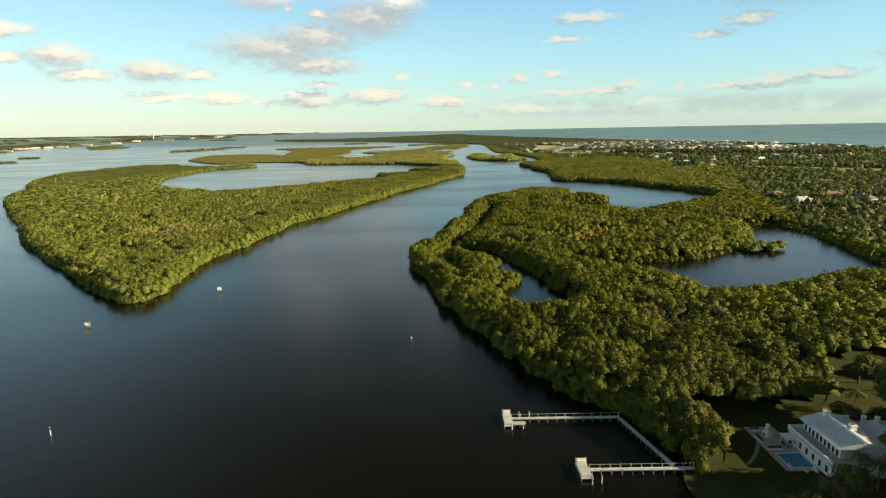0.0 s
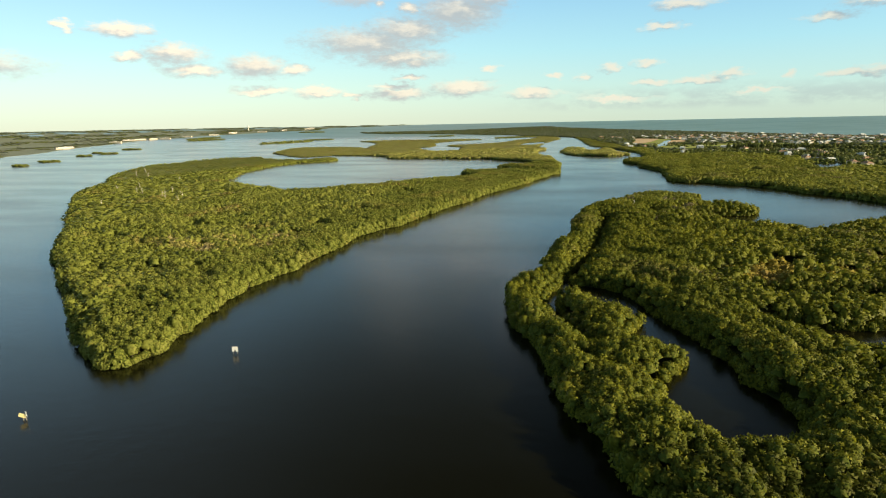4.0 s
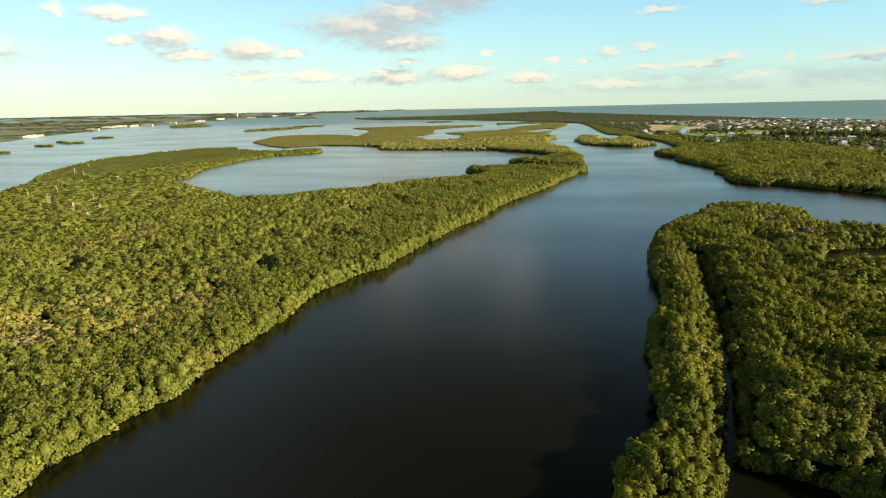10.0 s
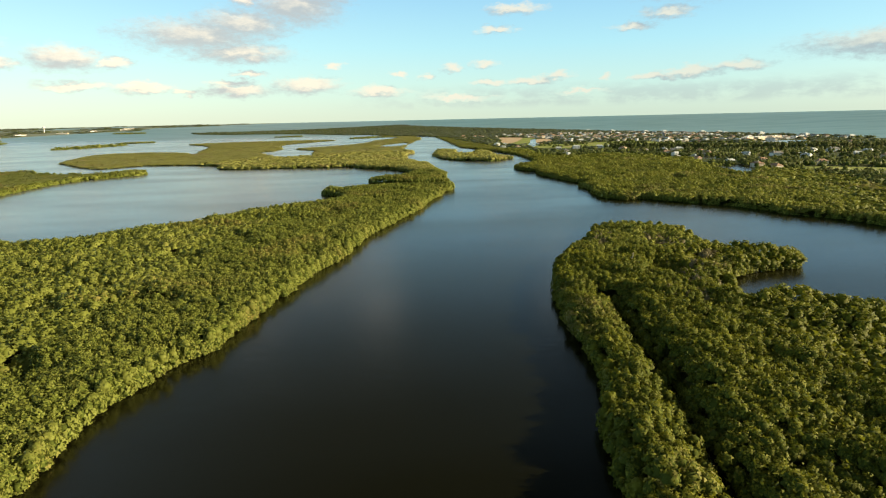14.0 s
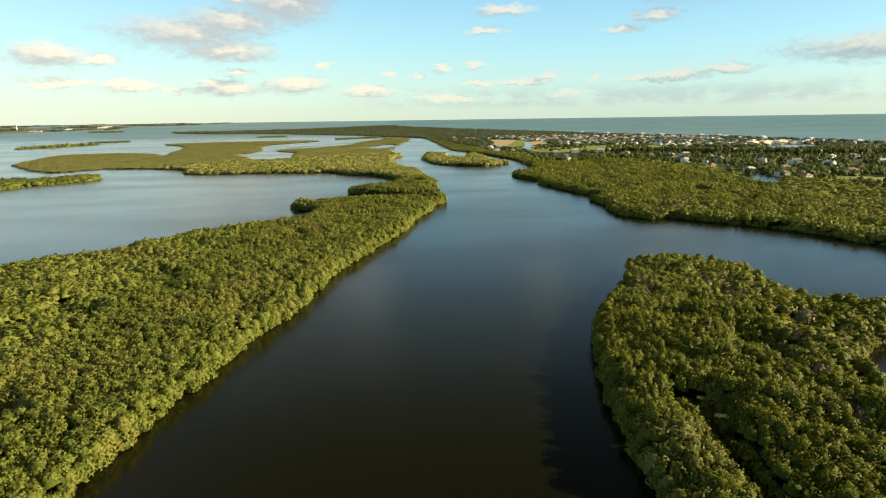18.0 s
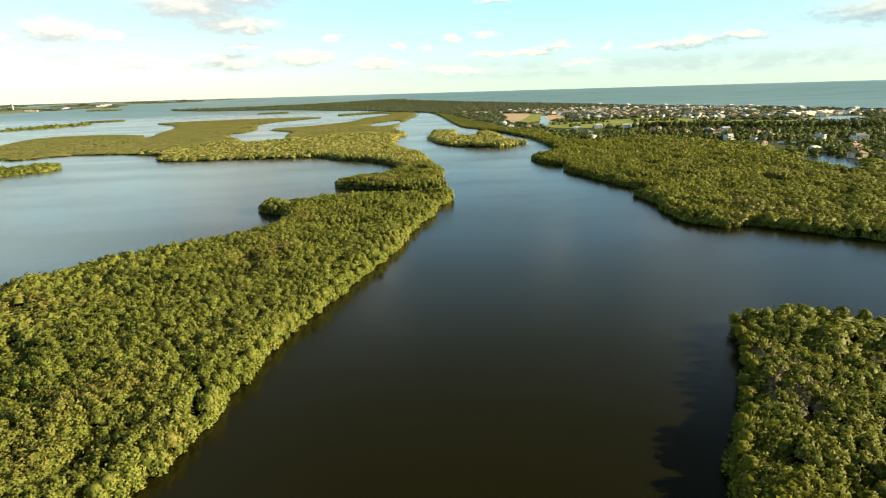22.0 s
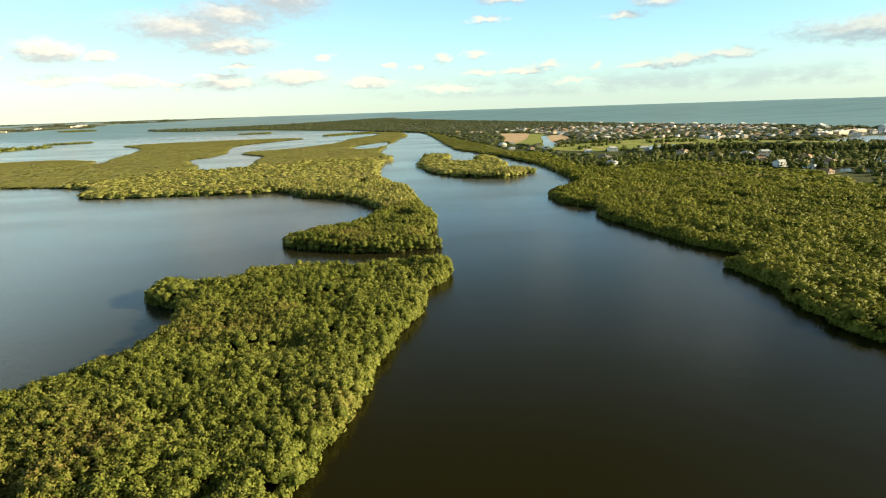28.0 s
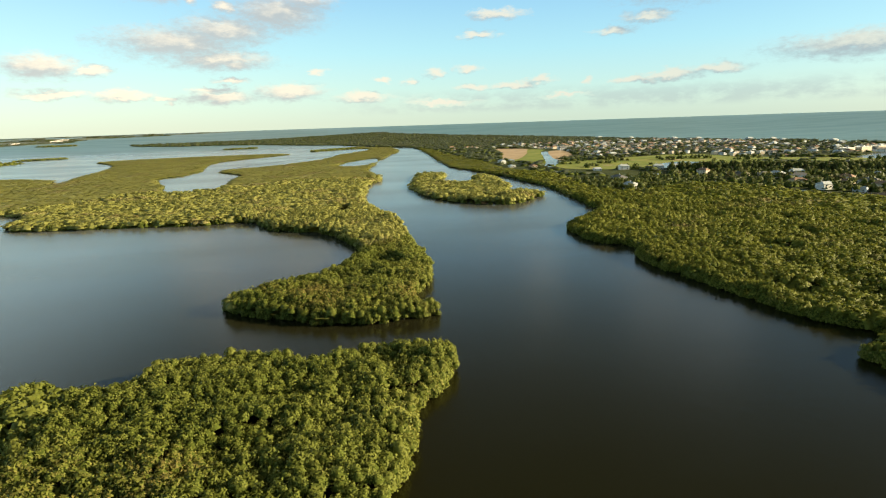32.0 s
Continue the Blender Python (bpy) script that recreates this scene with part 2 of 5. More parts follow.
# inside of the crowns, coloured dark for the shade between leaf tufts
SHADE_CORE = surface("inner_foliage", (0.042, 0.058, 0.009), (0.095, 0.112, 0.017), 0.8, 0.95)
# ground of the middle islands, its olive lightened in place of distance haze
SCRUB_HAZED = surface("olive_scrub", (0.12, 0.14, 0.030), (0.24, 0.25, 0.055), 0.03, 0.95)
# the east bank's leaves: a darker copy, its shade put into the colour
MANGROVE_SHADED = foliage("deep_mangrove_leaves", (0.030, 0.044, 0.003), (0.112, 0.128, 0.010), (0.265, 0.258, 0.025), (0.24, 0.20, 0.09), 0.0)
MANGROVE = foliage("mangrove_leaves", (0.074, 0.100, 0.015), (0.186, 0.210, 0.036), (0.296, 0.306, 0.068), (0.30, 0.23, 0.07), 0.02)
# mangrove leaves made lighter and greyer to carry the haze of distance
MANGROVE_HAZED = foliage("pale_mangrove_leaves", (0.125, 0.140, 0.036), (0.290, 0.292, 0.076), (0.44, 0.425, 0.125), (0.36, 0.29, 0.13), 0.04)
# leaves of the far woods, greyed and lightened to imitate haze
DISTANT_HAZED = foliage("distant_leaves", (0.085, 0.102, 0.066), (0.125, 0.146, 0.095), (0.165, 0.182, 0.120), (0.17, 0.16, 0.11), 0.02, 0.006)
FAR_SHORE_HAZED = foliage("far_shore_leaves", (0.140, 0.158, 0.118), (0.175, 0.195, 0.146), (0.215, 0.232, 0.176), (0.20, 0.19, 0.15), 0.02, 0.004)
# darkest copy of the mangrove leaves, for shade near the villa and dock
THICKET_SHADED = foliage("dark_hammock_leaves", (0.018, 0.028, 0.003), (0.066, 0.078, 0.007), (0.17, 0.168, 0.016), (0.16, 0.13, 0.07), 0.02)
MANGROVE_NORTH = foliage("green_mangrove_leaves", (0.050, 0.072, 0.008), (0.155, 0.174, 0.023), (0.280, 0.280, 0.050), (0.25, 0.20, 0.09), 0.01)
WOODS = foliage("woodland_leaves", (0.036, 0.052, 0.020), (0.085, 0.108, 0.034), (0.17, 0.18, 0.055), (0.11, 0.09, 0.04), 0.04, 0.012)
BARK = surface("grey_bark", (0.07, 0.055, 0.04), (0.18, 0.15, 0.12), 3.0, 0.9)


# ---- plan: shorelines in metres ----
LEFT_CHANNEL_SHORE = [(-162, 268), (-151, 280), (-153, 302), (-157, 338), (-157, 370), (-152, 394), (-146, 433), (-142, 471), (-135, 517), (-118, 546), (-109, 585),
                      (-98, 621), (-86, 663), (-75, 689), (-68, 723), (-52, 770), (-26, 832), (6, 926), (17, 956), (21, 978), (29, 988), (38, 1009)]
LEFT_BAY_SHORE = [(29, 1018), (0, 1022), (-16, 1014), (-44, 1024), (-70, 1022), (-81, 1006), (-99, 1006), (-112, 1014), (-121, 1001), (-117, 983), (-100, 968), (-94, 939), (-101, 918),
                  (-117, 897), (-143, 879), (-178, 858), (-214, 809), (-250, 780), (-280, 757), (-328, 764), (-367, 796), (-406, 832), (-481, 894), (-484, 941),
                  (-500, 978), (-517, 1040), (-529, 1144), (-515, 1248), (-448, 1336)]
LEFT_WEST_SHORE = [(-494, 1386), (-572, 1365), (-650, 1398), (-702, 1462), (-780, 1456), (-806, 1352), (-812, 1196), (-774, 1069), (-689, 916), (-650, 871), (-592, 748),
                   (-512, 644), (-410, 526), (-335, 432), (-228, 325), (-188, 287)]
RIGHT_SHORE = [(91, -1950), (81, -520), (70, 0), (62, 78), (60, 113), (57, 129), (49, 151), (39, 161), (26, 185), (16, 208), (8, 229), (0, 250), (-6, 273), (-10, 298), (-20, 325),
               (-25, 359), (-22, 377), (-9, 403), (-4, 429), (0, 460), (13, 494), (17, 520), (22, 563), (36, 616), (54, 655), (75, 680), (97, 719), (106, 731), (135, 731),
               (159, 712), (156, 670), (164, 640), (182, 629), (190, 624), (173, 608), (135, 601), (114, 572), (109, 559), (120, 564), (146, 549), (162, 533), (195, 533), (260, 577), (299, 611), (325, 660)]
PENINSULA_SHORE = [(317, 689), (302, 728), (283, 754), (264, 806), (231, 838), (208, 864), (191, 861), (174, 884), (173, 910), (182, 959), (181, 983), (208, 996), (195, 1014),
                   (187, 1048), (178, 1095), (172, 1134), (186, 1166), (168, 1186), (165, 1235), (174, 1258), (224, 1316), (234, 1375), (244, 1534), (225, 1716), (182, 1904), (182, 2145), (190, 2350), (195, 2600)]
BARRIER_SHORE = [(182, 2834), (78, 2977), (0, 3146), (-97, 3335), (-232, 3440), (-462, 3614), (-671, 3693), (-945, 3719), (-1135, 3863), (-577, 4033), (70, 4354), (203, 4208),
                 (457, 3936), (746, 3598), (932, 3308), (1027, 2925), (1127, 2698), (1222, 2476), (1300, 2326), (1352, 2132), (1373, 1820), (1365, 1040), (1352, 0), (1300, -1950)]
HOOK_SHORE = [(-68, 1095), (-56, 1079), (-36, 1070), (-9, 1056), (12, 1056), (38, 1063), (29, 1084), (43, 1123), (46, 1157), (40, 1218), (39, 1275), (29, 1352), (10, 1414), (5, 1512), (10, 1625), (31, 1715),
              (26, 1820), (13, 1924), (52, 2210), (81, 2427), (118, 2613), (104, 2860), (23, 2954), (-52, 2808)]
LAGOON_SHORE = [(-65, 2513), (-113, 2283), (-216, 2129), (-270, 2094), (-303, 2037), (-231, 1936), (-240, 1882), (-228, 1803), (-225, 1733), (-244, 1684), (-289, 1710), (-313, 1815), (-346, 1856),
                (-341, 1994), (-328, 2077), (-312, 2132), (-255, 2375), (-199, 2502), (-255, 2704), (-439, 2730), (-685, 2692), (-777, 2617), (-696, 2495), (-630, 2352), (-608, 2282), (-576, 2080),
                (-543, 1893), (-604, 1996), (-723, 2051)]
BAY_NORTH_SHORE = [(-832, 2002), (-780, 1724), (-748, 1664), (-602, 1495), (-540, 1540), (-429, 1514), (-377, 1482), (-351, 1440), (-351, 1410), (-322, 1383), (-234, 1372), (-159, 1360), (-113, 1365), (-86, 1334),
                   (-78, 1313), (-36, 1286), (-12, 1244), (-3, 1193), (-16, 1145), (-31, 1131), (-55, 1114)]
CRESCENT = [(70, 1591), (81, 1677), (99, 1782), (136, 1791), (143, 1748), (120, 1644), (138, 1606), (170, 1625), (177, 1690), (204, 1684), (199, 1547), (177, 1469), (203, 1472), (216, 1446), (182, 1404), (151, 1392), (103, 1433), (78, 1499)]
WEST_MAINLAND = [(-1950, -4550), (-1924, 0), (-1690, 1495), (-1729, 1846), (-1924, 2184), (-2102, 2643), (-2188, 2980), (-2150, 3295), (-2043, 3543), (-1950, 3724), (-1761, 4032), (-1588, 4176), (-1624, 4302), (-1553, 4531), (-1282, 4742), (-969, 5494),
                 (-3214, 5605), (-5566, 3254), (-5779, 47), (-5850, -4550)]
# inland waters
CREEK = [(47, 572), (50, 568), (44, 533), (37, 493), (30, 462), (22, 430), (13, 400), (9, 390), (14, 386), (24, 383), (31, 376), (36, 364), (40, 345), (43, 335), (50, 318), (55, 298), (57, 281), (62, 267), (60, 252), (52, 243),
         (40, 243), (33, 248), (28, 257), (26, 268), (29, 278), (34, 285), (40, 292), (41, 298), (35, 304), (27, 311), (26, 318), (30, 326), (31, 334), (27, 341), (20, 346), (17, 354), (9, 366), (2, 364), (0, 352), (1, 338), (4, 328),
         (8, 315), (14, 306), (10, 304), (4, 313), (-1, 325), (-4, 338), (-5, 352), (-4, 368), (1, 380), (5, 392), (14, 421), (26, 462), (33, 493), (41, 536)]
SLIT = [(86, 381), (97, 387), (119, 380), (140, 377), (150, 372), (128, 366), (108, 367), (92, 375)]
POND = [(83, 341), (104, 333), (124, 335), (159, 341), (182, 354), (213, 384), (237, 422), (246, 448), (276, 450), (276, 395), (266, 344), (258, 300), (230, 294), (206, 290), (184, 276), (159, 266), (132, 266), (124, 290), (109, 304), (91, 320)]
CANAL = [(471, 1378), (484, 1347), (507, 1310), (559, 1305), (676, 1248), (684, 1274), (572, 1339), (523, 1344), (500, 1386)]
POND_EAST = [(421, 1108), (448, 1134), (484, 1154), (523, 1173), (510, 1134), (471, 1063), (442, 1050), (426, 1074)]
GOLF_LAKE = [(350, 1818), (374, 1850), (408, 1910), (442, 2060), (502, 2270), (480, 2275), (424, 2080), (376, 1940), (354, 1865)]
FAIR_LAKE = [(515, 1748), (530, 1677), (572, 1690), (640, 1742), (601, 1810)]
INNER_LAGOON = [(-48, 2050), (-42, 2125), (-25, 2190), (8, 2257), (37, 2294), (42, 2230), (36, 2150), (16, 2080), (-10, 2030)]
LAGOON_CHANNEL = [(-306, 1990), (-351, 2143), (-377, 2359), (-302, 2538), (-215, 2661), (-93, 2809), (8, 2885), (22, 2740), (-76, 2516), (-194, 2361), (-276, 2191)]
LAGOON_POOL = [(-370, 1905), (-348, 1960), (-330, 2099), (-297, 2018), (-234, 1927), (-226, 1818), (-210, 1670), (-233, 1640), (-278, 1652), (-316, 1770)]
HOOK_POND = [(-26, 1380), (-24, 1402), (-19, 1418), (-12, 1416), (-8, 1398), (-12, 1372), (-20, 1358)]
EAST_LAKE = [(809, 1690), (897, 1658), (1040, 1677), (1118, 1768), (1060, 1820), (910, 1739)]


def ring(points, step=4.0, rough=1.5, seed=0, closed=True):
    """A smooth, slightly ragged outline through the plan's points."""
    p = np.array(points, float)
    count = len(p)
    out = []
    for i in range(count if closed else count - 1):
        a, b, c, d = (p[(i + k) % count] if closed else p[min(max(i + k, 0), count - 1)] for k in (-1, 0, 1, 2))
        parts = max(2, int(np.linalg.norm(c - b) / step))
        for s in np.arange(parts) / parts:
            q = 0.5 * (2 * b + (c - a) * s + (2 * a - 5 * b + 4 * c - d) * s ** 2 + (3 * b - a - 3 * c + d) * s ** 3)
            lean = noise.noise_vector((q[0] * 0.06 + seed, q[1] * 0.06, seed)) * rough + noise.noise_vector((q[0] * 0.2, q[1] * 0.2 + seed, 3)) * rough * 0.5
            out.append((q[0] + lean[0], q[1] + lean[1]))
    return np.array(out)


def inset(outline, by):
    """The outline drawn in by some metres."""
    along = np.roll(outline, -1, 0) - np.roll(outline, 1, 0)
    along = along / np.maximum(np.linalg.norm(along, axis=1), 1e-6)[:, None]
    a, b = outline, np.roll(outline, -1, 0)
    turn = np.sign((a[:, 0] * b[:, 1] - a[:, 1] * b[:, 0]).sum())
    return outline + np.stack([-along[:, 1], along[:, 0]], 1) * turn * by


def inside(points, outline):
    """Which points lie inside an outline; strips of equal height are tested against the edges that cross them."""
    result = np.zeros(len(points), bool)
    a, b = outline, np.roll(outline, -1, 0)
    low, high = np.minimum(a[:, 1], b[:, 1]), np.maximum(a[:, 1], b[:, 1])
    lo, hi = outline.min(0), outline.max(0)
    within = np.nonzero((points[:, 0] >= lo[0]) & (points[:, 0] <= hi[0]) & (points[:, 1] >= lo[1]) & (points[:, 1] <= hi[1]))[0]
    within = within[np.argsort(points[within, 1], kind="stable")]
    for start in range(0, len(within), 1000):
        who = within[start:start + 1000]
        x, y = points[who, 0][:, None], points[who, 1][:, None]
        near = (high >= y[0, 0]) & (low <= y[-1, 0])
        p, q = a[near][None], b[near][None]
        cross = (p[:, :, 1] > y) != (q[:, :, 1] > y)
        slope = (q - p)[:, :, 0] / np.where((q - p)[:, :, 1] == 0, 1e-9, (q - p)[:, :, 1])
        at = p[:, :, 0] + (y - p[:, :, 1]) * slope
        result[who] = (np.count_nonzero(cross & (x < at), axis=1) % 2).astype(bool)
    return result


def shore_distance(points, outline):
    best = np.empty(len(points))
    for lo in range(0, len(points), 3000):
        s = slice(lo, lo + 3000)
        best[s] = np.sqrt(((points[s, None, :2] - outline[None]) ** 2).sum(2).min(1))
    return best


def rise(x, y):
    """The far sheet bends up gently, so that the compressed distance still ends at the horizon."""
    s = np.clip((np.hypot(x, np.asarray(y) - 400) - 2900) / 2050, 0, 1)
    return 61 * s * s * (3 - 2 * s)


def mesh_object(name, verts, faces, mat, parent=None, label="", category="", kind="", group=""):
    data = bpy.data.meshes.new(name)
    data.from_pydata([tuple(v) for v in verts], [], [tuple(f) for f in faces])
    data.materials.append(mat)
    data.update()
    ob = new(name, data)
    ob.parent = parent
    return tagged(ob, label, category, group, kind)


def part(name, bm, mat, parent=None, label=""):
    data = bpy.data.meshes.new(name)
    bm.to_mesh(data)
    bm.free()
    data.materials.append(mat)
    ob = new(name, data)
    ob.parent = parent
    return tagged(ob, label)


def sheet(name, outline, mat, z, grid=0, label="", category="", kind="structure", skirt=0.0, parent=None):
    """A flat piece of land or water inside an outline, with a sloping rim of the given depth."""
    from mathutils.geometry import delaunay_2d_cdt
    pts = [Vector(p) for p in outline]
    count = len(pts)
    if grid:
        lo, hi = outline.min(0), outline.max(0)
        gx, gy = np.meshgrid(np.arange(lo[0] + grid / 2, hi[0], grid), np.arange(lo[1] + grid / 2, hi[1], grid))
        inner = np.stack([gx.ravel(), gy.ravel()], 1)
        inner = inner[inside(inner, outline)]
        pts += [Vector(p) for p in inner]
    verts, _, faces, *_ = delaunay_2d_cdt(pts, [(i, (i + 1) % count) for i in range(count)], [], 1, 0.01)
    flat = np.array([(v.x, v.y) for v in verts])
    top = np.column_stack([flat, z + rise(flat[:, 0], flat[:, 1])])
    verts, faces = [tuple(v) for v in top], [tuple(f) for f in faces]
    if skirt:
        base = len(verts)
        for i in range(count):
            h = float(rise(*outline[i]))
            verts += [(outline[i][0], outline[i][1], z + h), (outline[i][0], outline[i][1], z + h - skirt)]
        faces += [(base + 2 * i, base + 2 * ((i + 1) % count), base + 2 * ((i + 1) % count) + 1, base + 2 * i + 1) for i in range(count)]
    return mesh_object(name, verts, faces, mat, parent, label, category, kind)


LEFT = ring(LEFT_CHANNEL_SHORE + LEFT_BAY_SHORE + LEFT_WEST_SHORE, 5.0, 2.8, 1)
RIGHT = ring(RIGHT_SHORE + PENINSULA_SHORE + BARRIER_SHORE, 6.0, 2.2, 2)
MIDDLE = ring(HOOK_SHORE + LAGOON_SHORE + BAY_NORTH_SHORE, 7.0, 3.0, 3)
SMALL = ring(CRESCENT, 6.0, 2.0, 4)
WEST = ring(WEST_MAINLAND, 40.0, 10.0, 5)
CREEK_R, POND_R, SLIT_R = ring(CREEK, 3.0, 0.7, 6), ring(POND, 5.0, 1.8, 7), ring(SLIT, 4.0, 1.0, 19)
CHANNEL_R, POOL_R = ring(LAGOON_CHANNEL, 10.0, 4.0, 17), ring(LAGOON_POOL, 9.0, 4.0, 18)
INNER_R, HOOK_R = ring(INNER_LAGOON, 8.0, 3.0, 15), ring(HOOK_POND, 4.0, 1.5, 16)
CANAL_R, POND_EAST_R, GOLF_R, FAIR_R, EAST_R = (ring(p, 8.0, 2.0, 8 + i) for i, p in enumerate((CANAL, POND_EAST, GOLF_LAKE, FAIR_LAKE, EAST_LAKE)))


def build_water():
    radii = np.concatenate([np.linspace(0, 2800, 13)[1:], np.linspace(2900, 6400, 35)])
    turns = 96
    verts, faces = [(0, 400, 0)], []
    for r in radii:
        for k in range(turns):
            a = 2 * math.pi * k / turns
            x, y = r * math.cos(a), 400 + r * math.sin(a)
            verts.append((x, y, float(rise(x, y))))
    faces += [(0, 1 + k, 1 + (k + 1) % turns) for k in range(turns)]
    for j in range(len(radii) - 1):
        a, b = 1 + j * turns, 1 + (j + 1) * turns
        faces += [(a + k, b + k, b + (k + 1) % turns, a + (k + 1) % turns) for k in range(turns)]
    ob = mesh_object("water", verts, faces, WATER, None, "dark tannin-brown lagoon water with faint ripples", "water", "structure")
    for poly in ob.data.polygons:
        poly.use_smooth = True


build_water()
sheet("ground_left_island", inset(LEFT, 5.0), MUD, 0.2, 0, "dark mud under the mangrove island", "ground", skirt=0.9)
sheet("ground_barrier_island", inset(RIGHT, 6.5), SOIL, 0.35, 200, "scrubby soil of the long barrier island", "ground", skirt=0.9)
sheet("ground_middle_islands", inset(MIDDLE, 5.0), SCRUB_HAZED, 0.2, 0, "olive ground under the middle mangrove islands, paled for haze", "ground", skirt=0.9)
sheet("ground_crescent_islet", inset(SMALL, 5.0), MUD, 0.2, 0, "dark mud under the crescent islet", "ground", skirt=0.9)
sheet("ground_west_mainland", WEST, SHORE_HAZED, 0.5, 300, "distant wooded mainland shore, paled for haze", "ground", skirt=1.2)
for name, outline, label in (("water_creek", CREEK_R, "narrow dark tidal creek between mangroves"), ("water_pond", POND_R, "still brackish pond among mangroves"), ("water_marsh_pool", SLIT_R, "thin marsh pool among mangroves"), ("water_canal", CANAL_R, "canal behind waterfront houses"),
                             ("water_inlet", POND_EAST_R, "small pale pond at the edge of the mangroves"), ("water_lagoon", INNER_R, "pale lagoon inside the middle island"), ("water_lagoon_channel", CHANNEL_R, "winding channel through the middle island"), ("water_lagoon_pool", POOL_R, "pale pool inside the middle island"), ("water_hook_pond", HOOK_R, "small pool among mangroves"), ("water_golf_lake", GOLF_R, "winding lake on the golf course"),
                             ("water_fairway_lake", FAIR_R, "pond beside a fairway"), ("water_east_lake", EAST_R, "broad lake before the long pale buildings")):
    sheet(name, outline, WATER, 0.62 if "fair" in name else 0.5 if "pool" in name else 0.45, 0, label, "water")


# ---- forests ----
def spray(rng, verts, faces, lean, base, out, size):
    """One leaf spray: a tilted triangle that fans outwards; it is shaded as part of the round tuft it sits on."""
    face = (out + Vector((rng.gauss(0, 0.45), rng.gauss(0, 0.45), rng.gauss(0, 0.45)))).normalized()
    side = face.cross(Vector((rng.gauss(0, 1), rng.gauss(0, 1), rng.gauss(0, 1)))).normalized()
    grow = (side.cross(face) + out * rng.uniform(0.1, 0.7)).normalized()
    long, wide = size * rng.uniform(0.7, 1.2), size * rng.uniform(0.45, 0.7)
    corners = [base - grow * long * 0.4, base + grow * long * 0.55 + side * wide, base + grow * long * 0.6 - side * wide]
    if (corners[1] - corners[0]).cross(corners[2] - corners[0]).dot(out) < 0:
        corners[1], corners[2] = corners[2], corners[1]
    i = len(verts)
    verts += [tuple(c) for c in corners]
    lean += [tuple((out * 0.75 + face * 0.35).normalized())] * 3
    faces.append((i, i + 1, i + 2))


def finish(verts, faces, lean, core):
    for k in range(len(lean), len(verts)):
        lean.append((0, 0, 1))
    return np.array(verts), np.array(faces), core, np.array(lean)


def crown(rng, sprays, rings, sides, droop=0.0, size=0.46):
    """One crown of unit radius: a lumpy inner dome with leaf sprays standing on it."""
    verts, faces = [], []
    levels = np.linspace(-0.75 - droop, 0.80, rings)
    for h in levels:
        r = math.sqrt(max(0.05, 1 - max(h, -0.3) ** 2)) * 0.78
        for k in range(sides):
            a = 2 * math.pi * (k + rng.random() * 0.6) / sides
            s = r * (0.8 + 0.35 * rng.random())
            verts.append((s * math.cos(a), s * math.sin(a), h * 0.8 + 0.14 * rng.random()))
    top = len(verts)
    verts.append((0, 0, 0.86))
    for j in range(rings - 1):
        for k in range(sides):
            a, b, c, d = j * sides + k, j * sides + (k + 1) % sides, (j + 1) * sides + (k + 1) % sides, (j + 1) * sides + k
            faces += [(a, b, c), (a, c, d)]
    faces += [((rings - 1) * sides + k, (rings - 1) * sides + (k + 1) % sides, top) for k in range(sides)]
    core = len(faces)
    lean = [tuple(Vector(v).normalized()) for v in verts]
    for _ in range(sprays):
        z = rng.uniform(-0.55 - droop, 1.0)
        a = rng.uniform(0, 2 * math.pi)
        r = math.sqrt(max(0.0, 1 - min(max(z, -0.2), 1) ** 2))
        out = Vector((r * math.cos(a), r * math.sin(a), max(z, 0.1))).normalized()
        base = Vector((r * math.cos(a), r * math.sin(a), z * 0.86)) * rng.uniform(0.82, 1.06)
        spray(rng, verts, faces, lean, base, out, size)
    return finish(verts, faces, lean, core)


def cap(rng, sprays, sides, size, rough=0.10):
    """The sunlit cap of a tuft within a closed canopy: a low lumpy dome with leaf sprays."""
    verts, faces = [], []
    for r, z in ((1.0, -0.35), (0.55, 0.50)):
        for k in range(sides):
            a = 2 * math.pi * (k + rng.random() * 0.7) / sides
            s = r * (0.8 + 0.4 * rng.random())
            verts.append((s * math.cos(a), s * math.sin(a), z + 0.22 * rng.random()))
    verts.append((rng.gauss(0, 0.1), rng.gauss(0, 0.1), 0.76))
    for k in range(sides):
        m = (k + 1) % sides
        faces += [(k, m, sides + m), (k, sides + m, sides + k), (sides + k, sides + m, 2 * sides)]
    core = len(faces)
    lean = [tuple(Vector((v[0], v[1], max(v[2], 0.2))).normalized()) for v in verts]
    for _ in range(sprays):
        r, a = math.sqrt(rng.random()) * 1.02, rng.uniform(0, 2 * math.pi)
        z = 0.98 - 0.95 * r * r + rng.gauss(0, rough)
        base = Vector((r * math.cos(a), r * math.sin(a), z))
        spray(rng, verts, faces, lean, base, Vector((r * math.cos(a) * 1.2, r * math.sin(a) * 1.2, 0.8)).normalized(), size)
    return finish(verts, faces, lean, core)


RNG = random.Random(11)
CROWNS_EDGE = [crown(RNG, 104, 2, 6, size=0.31) for _ in range(8)]
CROWNS_NEAR = [cap(RNG, 64, 5, 0.31, 0.20) for _ in range(14)]
CROWNS_MID = [cap(RNG, 22, 4, 0.45, 0.12) for _ in range(10)]
CROWNS_FAR = [cap(RNG, 14, 4, 0.58) for _ in range(8)]
CROWNS_FLAT = [cap(RNG, 6, 4, 0.8, 0.06) for _ in range(8)]
CROWNS_TOWN = [cap(RNG, 9, 4, 0.75) for _ in range(8)]


